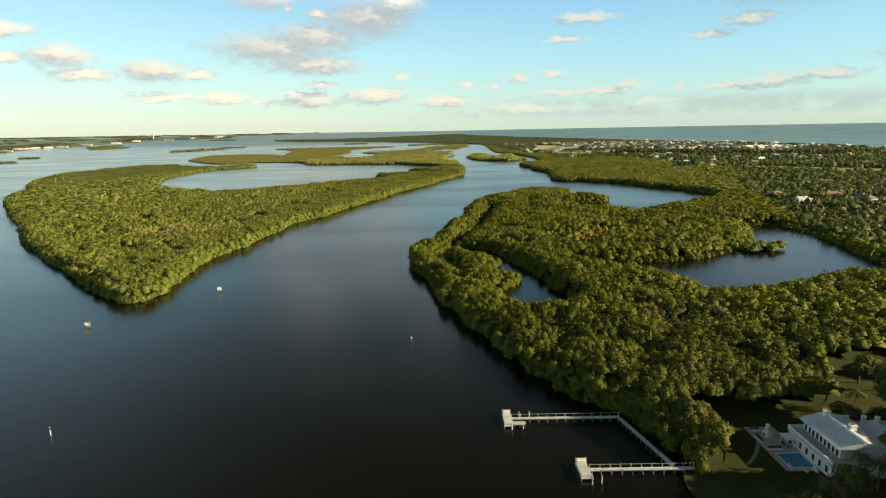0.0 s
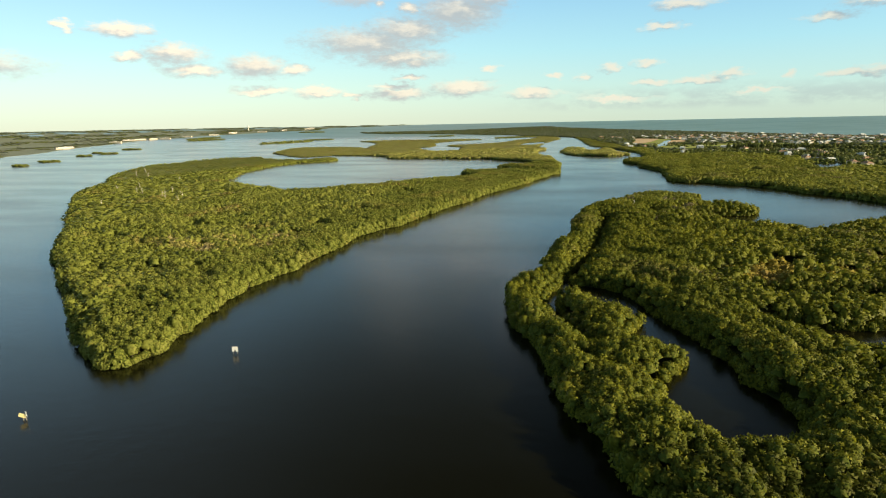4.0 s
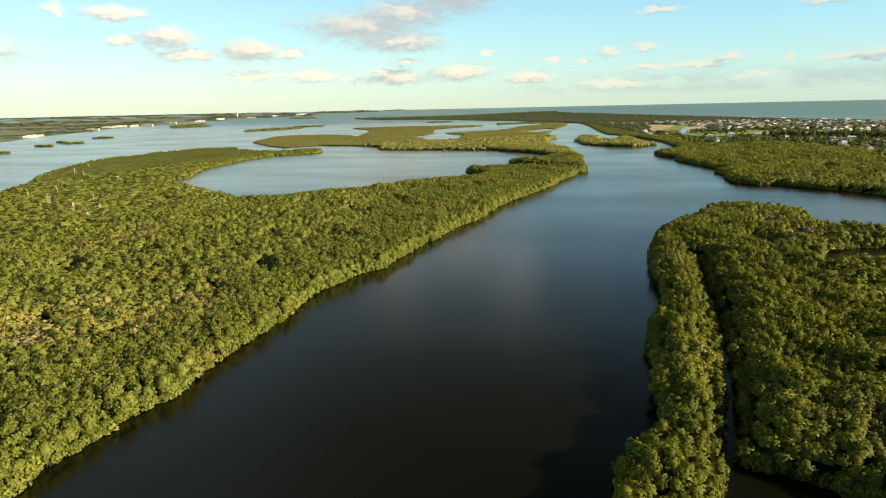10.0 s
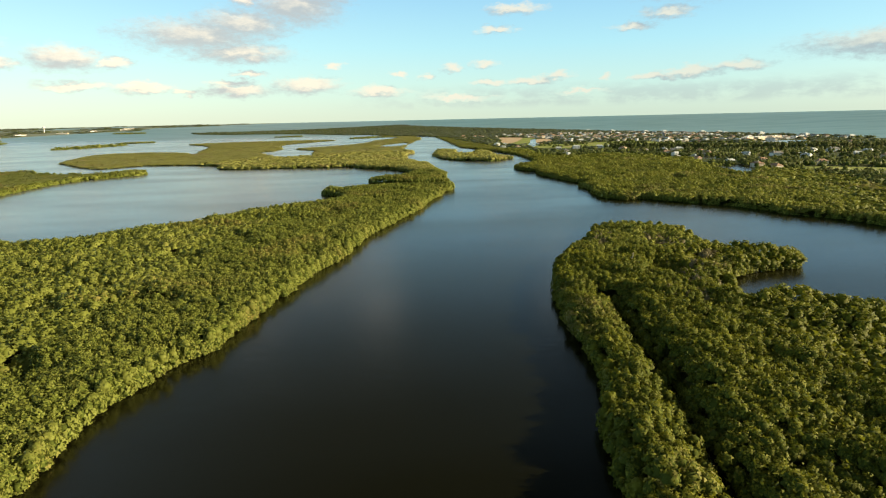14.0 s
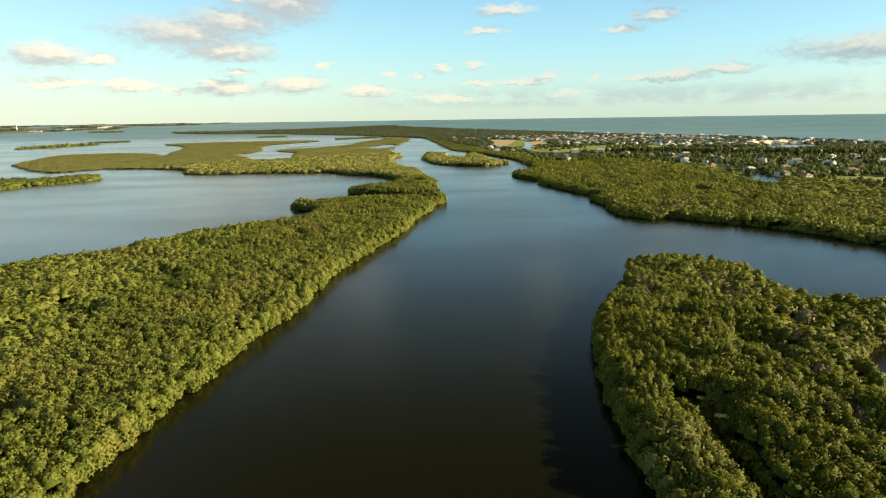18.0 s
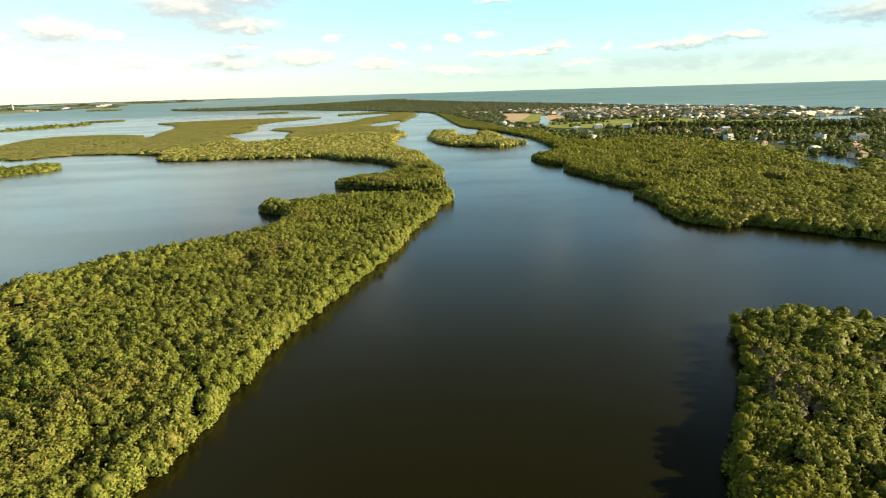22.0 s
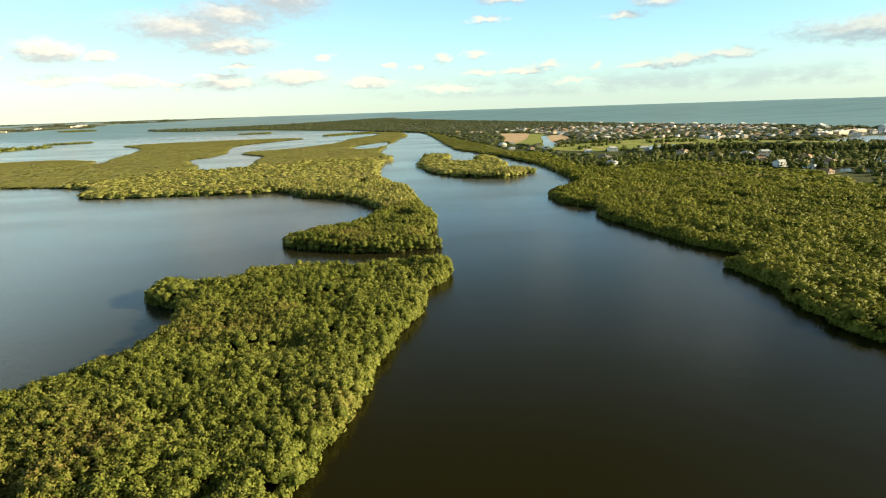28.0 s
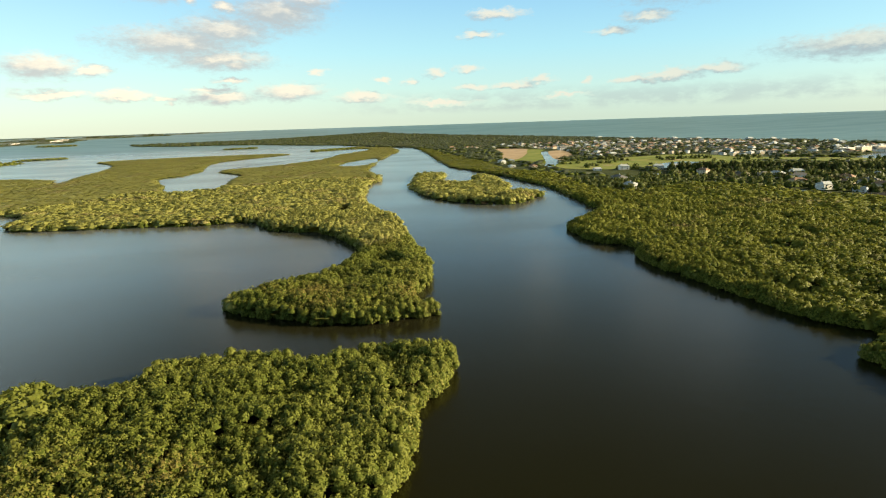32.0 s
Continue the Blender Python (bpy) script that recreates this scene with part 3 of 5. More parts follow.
def leafy(ob, lean):
    """Shades leaf sprays as parts of their round tuft."""
    ob.data.polygons.foreach_set("use_smooth", np.ones(len(ob.data.polygons), bool))
    ob.data.normals_split_custom_set_from_vertices(lean.astype(np.float32))
    return ob


def scatter(name, places, radius, height, crowns, mat, label, seed, squash=0.9, category="mangroves", dark_core=True):
    """Joins many crowns into one mesh. places: x, y; radius and height of each crown's top."""
    rng = np.random.default_rng(seed)
    pick = rng.integers(0, len(crowns), len(places))
    turn = rng.uniform(0, 2 * math.pi, len(places))
    allv, allf, allm, alln, base = [], [], [], [], 0
    for k, (verts, faces, core, lean) in enumerate(crowns):
        who = np.nonzero(pick == k)[0]
        if not len(who):
            continue
        c, s = np.cos(turn[who])[:, None], np.sin(turn[who])[:, None]
        r = radius[who][:, None]
        x = (verts[None, :, 0] * c - verts[None, :, 1] * s) * r + places[who, 0][:, None]
        y = (verts[None, :, 0] * s + verts[None, :, 1] * c) * r + places[who, 1][:, None]
        z = (verts[None, :, 2] - 0.9) * r * squash + height[who][:, None] + rise(places[who, 0], places[who, 1])[:, None]
        z = np.maximum(z, 0.25)
        allv.append(np.stack([x, y, z], 2).reshape(-1, 3))
        alln.append(np.stack([lean[None, :, 0] * c - lean[None, :, 1] * s, lean[None, :, 0] * s + lean[None, :, 1] * c, np.broadcast_to(lean[None, :, 2], x.shape)], 2).reshape(-1, 3))
        allf.append((faces[None] + (np.arange(len(who)) * len(verts))[:, None, None] + base).reshape(-1, 3))
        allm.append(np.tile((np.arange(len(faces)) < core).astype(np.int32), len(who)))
        base += len(who) * len(verts)
    v, f, lean = np.concatenate(allv), np.concatenate(allf), np.concatenate(alln)
    lean = lean * np.array((min(1.0, squash * 2), min(1.0, squash * 2), 1.0))
    lean = lean / np.linalg.norm(lean, axis=1)[:, None]
    data = bpy.data.meshes.new(name)
    data.vertices.add(len(v))
    data.vertices.foreach_set("co", v.astype(np.float32).ravel())
    data.loops.add(len(f) * 3)
    data.loops.foreach_set("vertex_index", f.astype(np.int32).ravel())
    data.polygons.add(len(f))
    data.polygons.foreach_set("loop_start", np.arange(0, len(f) * 3, 3, dtype=np.int32))
    data.materials.append(mat)
    # inner dome faces get the dark colour that imitates shade in the gaps
    data.materials.append(SHADE_CORE if dark_core else mat)
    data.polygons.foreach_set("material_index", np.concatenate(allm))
    data.polygons.foreach_set("use_smooth", np.ones(len(f), bool))
    data.update(calc_edges=True)
    data.normals_split_custom_set_from_vertices(lean.astype(np.float32))
    return tagged(new(name, data), label, category, "", "stuff")


def field(outline, spacing, seed, box=None):
    """Jittered points inside an outline."""
    rng = np.random.default_rng(seed)
    lo, hi = outline.min(0), outline.max(0)
    if box:
        lo, hi = np.maximum(lo, box[:2]), np.minimum(hi, box[2:])
    gx, gy = np.meshgrid(np.arange(lo[0], hi[0], spacing), np.arange(lo[1], hi[1], spacing))
    pts = np.stack([gx.ravel(), gy.ravel()], 1) + rng.uniform(-0.48, 0.48, (gx.size, 2)) * spacing
    return pts[inside(pts, outline)]


def bumps(pts, scale, seed):
    return np.array([noise.noise((x * scale, y * scale, seed)) for x, y in pts])


CHANNEL = np.array([(0, 78), (-13, 182), (-39, 312), (-49, 390), (-32, 494), (-16, 611), (0, 728), (16, 845), (65, 988), (91, 1118)], float)
CHANNEL_LINE = ring(CHANNEL, 10.0, 0.0, 0, closed=False)


GRADES = ((2.7, CROWNS_NEAR), (3.8, CROWNS_MID), (6.6, CROWNS_FAR), (9.5, CROWNS_FAR))
DRY_BASIN = ring([(-268, 440), (-266, 458), (-234, 464), (-215, 482), (-182, 486), (-164, 464), (-184, 440), (-195, 416), (-226, 418)], 4.0, 5.0, 22)
MEADOW = ring([(92, 402), (104, 424), (128, 438), (152, 424), (172, 410), (150, 398), (125, 395), (103, 391)], 5.0, 3.0, 23)
DEAD_BAND = ring([(137, 634), (117, 622), (101, 608), (87, 580), (76, 556), (87, 557), (98, 580), (112, 602), (133, 619)], 4.0, 2.0, 24)
DEAD_PATCH = ring([(121, 684), (133, 675), (138, 661), (119, 652), (113, 666)], 4.0, 2.5, 25)
DEAD_EDGE = ring([(90, 694), (104, 703), (101, 680), (82, 660), (80, 672)], 4.0, 2.0, 26)
WITHERED = foliage("withered_leaves", (0.13, 0.13, 0.026), (0.31, 0.285, 0.070), (0.49, 0.43, 0.15), (0.46, 0.38, 0.18), 0.10, 0.06)
MARSH = foliage("marsh_grass", (0.12, 0.11, 0.016), (0.26, 0.22, 0.035), (0.38, 0.31, 0.06), (0.34, 0.25, 0.08), 0.08, 0.05)
BARE = foliage("bare_grey_twigs", (0.070, 0.066, 0.026), (0.165, 0.145, 0.070), (0.27, 0.235, 0.135), (0.26, 0.22, 0.14), 0.06, 0.06)
PATCHES = (((DRY_BASIN,), 0.9, 0.62, WITHERED, "withered_mangroves", "yellow-brown withered mangroves in a low basin"),
           ((MEADOW,), 4.5, 0.95, MARSH, "marsh_scrub", "low yellow marsh scrub in a clearing"),
           ((DEAD_BAND, DEAD_PATCH, DEAD_EDGE), 0.8, 0.5, BARE, "leafless_mangroves", "grey leafless mangroves among green ones"))


def domes(pts, cell, seed):
    """Round tree tops: the highest of the neighbouring crowns over each point, from about -2 to 1."""
    ij = np.floor(pts / cell)
    best = np.full(len(pts), -9.0)
    for di in (-1, 0, 1):
        for dj in (-1, 0, 1):
            a, b = ij[:, 0] + di, ij[:, 1] + dj
            u, v, w = (np.modf(np.abs(np.sin(a * p + b * q + seed) * 43758.5))[0] for p, q in ((12.9898, 78.233), (39.425, 11.135), (73.156, 52.235)))
            far = np.hypot(pts[:, 0] - (a + u) * cell, pts[:, 1] - (b + v) * cell) / (cell * (0.55 + 0.3 * w))
            best = np.maximum(best, w * 0.9 - far ** 2 * 0.75)
    return np.maximum(best, -1.7)


def canopy(pts, edge, seed, tall=8.0, shore=4.8, relief=1.5):
    """Height of the canopy: round tree tops that roll in broad lumps, with dark hollows between them."""
    rng = np.random.default_rng(seed)
    lump = domes(pts, 7.5, seed) * relief + bumps(pts, 0.05, seed + 3) * 2.0 + bumps(pts, 0.016, seed + 5) * 1.0
    hollow = np.clip(-0.22 - bumps(pts, 0.036, seed + 9), 0, 0.2) * 14 * np.clip((edge - 8) / 10, 0, 1)
    top = shore + (tall - shore) * np.clip(edge / 10, 0, 1) + lump - hollow + rng.normal(0, 0.3, len(pts))
    return np.maximum(top, 2.6 + 0.4 * lump / 3)


def mangroves(name, outline, label, seed, holes=(), keep_in=None, box=None, tall=8.0, mat=None, near=128, mid=340, bank=None, shore=4.8, pale=False):
    mat = mat or MANGROVE
    limits = ((-1, near), (near, mid), (mid, 640), (640, 1e9))
    for grade, ((spacing, crowns), (low, high)) in enumerate(zip(GRADES, limits)):
        pts = field(outline, spacing, seed + grade, box)
        if keep_in is not None and len(pts):
            pts = pts[inside(pts, keep_in)]
        if not len(pts):
            continue
        gap = shore_distance(pts, CHANNEL_LINE)
        if pale:
            gap = gap + bumps(pts, 0.012, 12) * 70
        pts = pts[(gap >= low) & (gap < high)]
        for hole in holes:
            if len(pts):
                pts = pts[~inside(pts, hole)]
            if len(pts) and grade >= 2:
                pts = pts[shore_distance(pts, hole) > spacing * 0.85]
        if not len(pts):
            continue
        edge = shore_distance(pts, bank if bank is not None else outline)
        keep_off = 3.4 if mat is MANGROVE_SHADED else 5.4 if bank is not None else 3.6
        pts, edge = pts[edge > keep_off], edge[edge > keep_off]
        top = canopy(pts, edge, seed + 20, tall, shore, 2.1 if mat is MANGROVE_SHADED else 1.6) * (1.0, 1.0, 0.75, 0.5)[grade]
        rng = np.random.default_rng(seed + 50 + grade)
        kind = np.full(len(pts), -1)
        for k, (outlines, drop, share, *_) in enumerate(PATCHES):
            for patch in outlines:
                ragged = inside(pts + rng.normal(0, 3.0, pts.shape), patch) & (rng.random(len(pts)) < share)
                kind[ragged], top[ragged] = k, np.maximum(top[ragged] - drop, 1.6)
        dry = kind >= 0
        size = spacing * (0.58 + 0.32 * rng.random(len(pts)) + (rng.random(len(pts)) < 0.10) * 0.3)
        keep = bumps(pts, 0.11, seed + 7) > (-2.0 if mat is MANGROVE_SHADED else -0.6)
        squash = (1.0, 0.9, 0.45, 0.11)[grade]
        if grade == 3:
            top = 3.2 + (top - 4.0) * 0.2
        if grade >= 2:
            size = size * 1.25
        if mat is MANGROVE_SHADED:
            # towards the villa the trees take leaves coloured dark for shade
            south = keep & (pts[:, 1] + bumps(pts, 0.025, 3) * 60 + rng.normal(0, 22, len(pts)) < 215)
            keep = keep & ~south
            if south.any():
                scatter("coastal_hammock", pts[south], size[south], top[south], crowns, THICKET_SHADED, "mangrove thicket round the villa, coloured dark for shade", seed + 97, squash, "thicket")
        # farther crowns of the middle islands use the leaves paled for haze
        scatter(name, pts[keep & ~dry], size[keep & ~dry], top[keep & ~dry], crowns, MANGROVE_HAZED if pale and grade >= 1 else mat, label, seed + 90 + grade, squash, dark_core=grade < 1)
        for k, (_, _, _, leaves, called, words) in enumerate(PATCHES):
            here = keep & (kind == k)
            if here.any():
                scatter(called, pts[here], size[here], top[here], crowns, leaves, words, seed + 95, squash, dark_core=False)


def fringe(name, outline, label, seed, step=2.6, box=None, near=215, mat=None, by=4.0, holes=(), scale=1.0):
    """Leafy skirts that hang to the water along a shore."""
    pts = []
    line = inset(outline, by)
    for a, b in zip(line, np.roll(line, -1, 0)):
        for s in np.arange(0, 1, step / max(step, np.linalg.norm(b - a))):
            pts.append(a + (b - a) * s)
    pts = np.array(pts)
    if box:
        pts = pts[(pts[:, 0] > box[0]) & (pts[:, 1] > box[1]) & (pts[:, 0] < box[2]) & (pts[:, 1] < box[3])]
    for hole in holes:
        pts = pts[~inside(pts, hole) & (shore_distance(pts, hole) > 12)]
    gap = shore_distance(pts, CHANNEL_LINE)
    rng = np.random.default_rng(seed)
    pts = pts + rng.normal(0, 0.65, pts.shape)
    low = rng.random(len(pts)) < 0.5
    top = np.where(low, rng.uniform(2.0, 3.2, len(pts)), rng.uniform(3.8, 6.0, len(pts))) * scale
    size = np.where(low, rng.uniform(1.4, 1.9, len(pts)), rng.uniform(1.9, 2.8, len(pts)))
    for grade, (keep, crowns, stretch) in enumerate((((gap < near), CROWNS_EDGE, 1.0), ((gap >= near) & (rng.random(len(pts)) < 0.5), CROWNS_MID, 1.5))):
        if keep.any():
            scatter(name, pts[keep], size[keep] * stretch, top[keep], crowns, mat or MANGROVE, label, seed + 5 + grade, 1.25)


ESTATE = ring([(57, 121), (70, 126), (73, 138), (70, 148), (77, 150), (99, 151), (112, 153), (120, 160), (130, 177), (161, 190), (182, 182), (195, 78), (96, 78), (66, 80), (58, 100)], 4.0, 1.0, 20)
MANGROVE_EDGE = ring([(-39, 26), (-39, 500), (-39, 790), (60, 792), (140, 795), (150, 900), (150, 1300), (150, 1800), (150, 2300), (152, 2680), (215, 2700), (232, 2350), (262, 2050), (258, 1850), (296, 1720), (300, 1600), (285, 1480), (325, 1430), (429, 1456), (507, 1326), (468, 1170), (520, 1040), (494, 897), (390, 728), (341, 572), (294, 468), (278, 364), (266, 273), (221, 195), (195, 78)], 12.0, 3.0, 21)
mangroves("mangrove_forest", LEFT, "dense olive-green mangrove canopy on the long island", 100, near=150)
mangroves("mangrove_forest", MIDDLE, "olive-green mangrove canopy on the middle islands", 200, (INNER_R, HOOK_R, CHANNEL_R, POOL_R), pale=True)
mangroves("mangrove_forest", SMALL, "mangrove canopy on the crescent islet", 300, pale=True)
fringe("mangrove_fringe", LEFT, "bright mangrove skirts along the water", 110, 1.7, by=2.4)
fringe("mangrove_fringe", MIDDLE, "bright mangrove skirts along the water", 210, 3.6, (-900, 900, 400, 1420), by=3.0)
fringe("mangrove_fringe", MIDDLE, "low mangrove skirts along the lagoon, paled for haze", 212, 4.6, (-900, 1420, 400, 3100), mat=MANGROVE_HAZED, by=3.0, holes=(INNER_R, CHANNEL_R, POOL_R), scale=0.55)
fringe("mangrove_fringe", SMALL, "mangrove skirts round the islet", 310, 3.9)


RIGHT_BANK = np.concatenate([RIGHT[(RIGHT[:, 1] > 0) & (RIGHT[:, 1] < 1560) & (RIGHT[:, 0] < 520)], CREEK_R, POND_R, SLIT_R])
HOLES = (CREEK_R, POND_R, SLIT_R, ESTATE, POND_EAST_R, CANAL_R)
mangroves("mangrove_forest", RIGHT, "dense mangrove canopy in shade-dark green on the barrier island", 400, HOLES, MANGROVE_EDGE, (-40, 26, 546, 640), 8.5, MANGROVE_SHADED, 120, 320, RIGHT_BANK, 4.2)
mangroves("mangrove_forest", RIGHT, "sunlit olive mangrove canopy on the peninsula", 440, HOLES, MANGROVE_EDGE, (-40, 640, 546, 2720), 7.0, MANGROVE_NORTH, 120, 340, RIGHT_BANK, 3.8)
fringe("mangrove_fringe", RIGHT, "mangrove skirts along the lagoon", 410, 1.8, (-40, 153, 430, 690), mat=MANGROVE_SHADED, by=3.3)
fringe("mangrove_fringe", RIGHT, "sunlit mangrove skirts of the peninsula", 411, 1.8, (-40, 690, 430, 1820), by=5.0, mat=MANGROVE_NORTH)
fringe("mangrove_fringe", RIGHT, "shaded mangrove skirts beside the dock", 412, 1.3, (26, 121, 68, 156), mat=THICKET_SHADED, by=4.0)
fringe("mangrove_fringe", CREEK_R, "mangrove skirts along the creek", 420, 2.8, mat=MANGROVE_SHADED, by=-1.2)
fringe("mangrove_fringe", POND_R, "mangrove skirts round the pond", 430, 3.4, mat=MANGROVE_SHADED, by=-1.5)
fringe("mangrove_fringe", SLIT_R, "low mangrove skirts round the marsh pool", 432, 3.6, mat=MANGROVE_SHADED, by=-1.5)


def woods():
    """Trees of the built-up land and of the far shores."""
    hard = (GOLF_R, FAIR_R, EAST_R, CANAL_R, POND_EAST_R, POND_R, ESTATE)
    pts = field(RIGHT, 12.0, 500, (95, -60, 1380, 1625))
    pts = pts[~inside(pts, MANGROVE_EDGE)]
    for hole in hard + OPEN_LAND:
        pts = pts[~inside(pts, hole)]
    rng = np.random.default_rng(501)
    pts = pts[bumps(pts, 0.009, 2) + rng.normal(0, 0.22, len(pts)) > np.where(pts[:, 1] < 1200, -0.6, -0.15)]
    scatter("town_trees", pts, rng.uniform(3.5, 6.0, len(pts)), rng.uniform(5.0, 9.5, len(pts)), CROWNS_TOWN, WOODS, "dark garden trees between houses", 502, 1.0, "trees")
    pts = field(RIGHT, 8.5, 505, (240, -60, 760, 1000))
    pts = pts[~inside(pts, MANGROVE_EDGE)]
    for hole in hard + OPEN_LAND:
        pts = pts[~inside(pts, hole)]
    rng = np.random.default_rng(506)
    pts = pts[bumps(pts, 0.012, 4) + rng.normal(0, 0.2, len(pts)) > -0.25]
    scatter("town_trees", pts, rng.uniform(3.0, 5.5, len(pts)), rng.uniform(4.0, 8.5, len(pts)), CROWNS_TOWN, WOODS, "dark trees crowding between houses", 507, 1.0, "trees")
    pts = field(RIGHT, 17.0, 510, (-1300, 1625, 1380, 5070))
    for hole in hard + OPEN_LAND:
        pts = pts[~inside(pts, hole)]
    rng = np.random.default_rng(511)
    pts = pts[bumps(pts, 0.006, 2) + rng.normal(0, 0.2, len(pts)) > np.where(pts[:, 1] > 2750, -0.6, -0.02)]
    pts = pts[~inside(pts, MANGROVE_EDGE)]
    scatter("distant_woods", pts, rng.uniform(8.5, 12.5, len(pts)), rng.uniform(4.5, 7.0, len(pts)), CROWNS_FLAT, DISTANT_HAZED, "distant woods of the barrier island, greyed for haze", 512, 0.32, "trees")
    pts = field(OPEN_LAND[1], 12.0, 515)
    rng = np.random.default_rng(516)
    pts = pts[(bumps(pts, 0.02, 6) > 0.22) & ~inside(pts, FAIR_R)]
    scatter("golf_course_trees", pts, rng.uniform(3.0, 5.5, len(pts)), rng.uniform(4.0, 8.0, len(pts)), CROWNS_FAR, WOODS, "loose rows of trees between fairways", 517, 1.0, "trees")
    pts = field(WEST, 50.0, 520, (-4200, 800, -1100, 5300))
    pts = pts[bumps(pts, 0.004, 8) > 0.05]
    rng = np.random.default_rng(521)
    scatter("distant_woods", pts, rng.uniform(28.0, 40.0, len(pts)), rng.uniform(3.0, 5.0, len(pts)), CROWNS_FLAT, FAR_SHORE_HAZED, "woods of the far mainland in haze-pale grey-green", 522, 0.13, "trees")


OPEN_LAND = tuple(ring(p, 20.0, 4.0, 30 + i) for i, p in enumerate((
    [(323, 2090), (338, 1950), (391, 1950), (445, 2020), (480, 2035), (562, 2300), (530, 2390), (489, 2480), (416, 2520), (380, 2300)],
    [(362, 1800), (405, 1730), (490, 1708), (627, 1682), (714, 1712), (760, 1790), (840, 1660), (910, 1640), (910, 1729), (790, 1846), (728, 1989), (594, 1975), (485, 1935), (412, 1925)],
    [(559, 1040), (676, 910), (832, 832), (858, 897), (728, 1027), (585, 1118)],
)))
woods()
sheet("ground_bare_sand", ring([(330, 2095), (352, 2052), (420, 2210), (495, 2455), (416, 2515), (380, 2300)], 15, 4, 40), SAND, 0.5, 0, "bare sandy building land", "ground")
sheet("ground_sand_bank", ring([(427, 1985), (478, 2038), (559, 2298), (512, 2300), (452, 2110)], 15, 3, 42), SAND, 0.5, 0, "pale sand bank beside the winding lake", "ground")
sheet("ground_fairway", OPEN_LAND[1], FAIRWAY, 0.5, 0, "yellow-green golf fairway", "ground")
sheet("ground_golf_green", ring([(333, 2030), (342, 1952), (380, 1955), (424, 2085), (482, 2280), (525, 2380), (490, 2420), (420, 2205), (352, 2048)], 15, 3, 41), FAIRWAY, 0.54, 0, "green golf links beside sand", "ground")
BUNKER_RNG = random.Random(31)
for k in range(12):
    x, y = BUNKER_RNG.choice(((430, 1780), (470, 1850), (560, 1880), (640, 1860), (700, 1800), (540, 1740), (620, 1720), (800, 1750)))
    x, y, r = x + BUNKER_RNG.uniform(-30, 30), y + BUNKER_RNG.uniform(-30, 30), BUNKER_RNG.uniform(5, 10)
    if inside(np.array([(x, y)]), FAIR_R)[0] or not inside(np.array([(x, y)]), OPEN_LAND[1])[0]:
        continue
    sheet("sand_bunker", ring([(x + r * 1.5 * math.cos(a), y + r * math.sin(a)) for a in np.linspace(0, 5.6, 9)], 3.0, 2.0, 60 + k), SAND, 0.58, 0, "small pale sand bunker on the fairway", "bunker")
sheet("ground_south_fairway", OPEN_LAND[2], FAIRWAY, 0.5, 0, "bright fairway among dark trees", "ground")
sheet("ground_lawn", ESTATE, LAWN, 0.5, 0, "shaded lawn round the white house", "ground")


# ---- things ----
WHITE = surface("white_render", (0.62, 0.60, 0.56), (0.80, 0.78, 0.74), 0.6, 0.7)
CREAM = surface("cream_render", (0.55, 0.46, 0.34), (0.72, 0.62, 0.48), 0.5, 0.8)
TAN = surface("tan_render", (0.40, 0.31, 0.21), (0.55, 0.44, 0.32), 0.5, 0.8)
ROOF_WHITE = surface("white_roof_tiles", (0.42, 0.45, 0.45), (0.62, 0.64, 0.63), 0.8, 0.6, 0.2)
ROOF_GREY = surface("grey_roof_shingles", (0.13, 0.125, 0.12), (0.25, 0.24, 0.23), 0.7, 0.8, 0.2)
ROOF_CLAY = surface("clay_roof_tiles", (0.26, 0.15, 0.09), (0.42, 0.27, 0.18), 0.7, 0.8, 0.2)
GLASS = surface("dark_window_glass", (0.012, 0.015, 0.018), (0.03, 0.035, 0.04), 0.6, 0.08)
STONE = surface("pale_paving", (0.32, 0.28, 0.24), (0.46, 0.41, 0.36), 0.9, 0.8)
DECK = surface("bleached_deck_boards", (0.38, 0.37, 0.34), (0.58, 0.57, 0.54), 1.6, 0.8, 0.2, vary=0.25)
PILE = surface("weathered_piling", (0.10, 0.09, 0.075), (0.26, 0.24, 0.21), 2.0, 0.9)
SIGN = surface("white_sign_board", (0.70, 0.70, 0.66), (0.85, 0.85, 0.80), 1.0, 0.6)
YELLOW = surface("faded_yellow_board", (0.60, 0.50, 0.20), (0.78, 0.68, 0.36), 1.0, 0.6)
GREEN = surface("green_daymark", (0.04, 0.22, 0.08), (0.08, 0.32, 0.13), 1.0, 0.6)
POT = surface("terracotta_pot", (0.28, 0.10, 0.05), (0.42, 0.18, 0.09), 2.0, 0.8)
POOL = surface("pool_water", (0.02, 0.16, 0.30), (0.03, 0.24, 0.40), 0.5, 0.06)
CLOTH = surface("pale_cushion", (0.55, 0.53, 0.50), (0.72, 0.70, 0.66), 1.5, 0.9)
DARKWOOD = surface("dark_planter", (0.02, 0.018, 0.015), (0.06, 0.05, 0.04), 1.5, 0.8)
SNAG = surface("bleached_dead_wood", (0.36, 0.33, 0.27), (0.62, 0.58, 0.50), 1.2, 0.9)
PALM = foliage("palm_leaves", (0.03, 0.045, 0.01), (0.08, 0.10, 0.02), (0.17, 0.16, 0.04), (0.20, 0.15, 0.06), 0.05, 0.3)
PATH = surface("sandy_path", (0.20, 0.17, 0.12), (0.32, 0.27, 0.20), 0.8, 0.95)


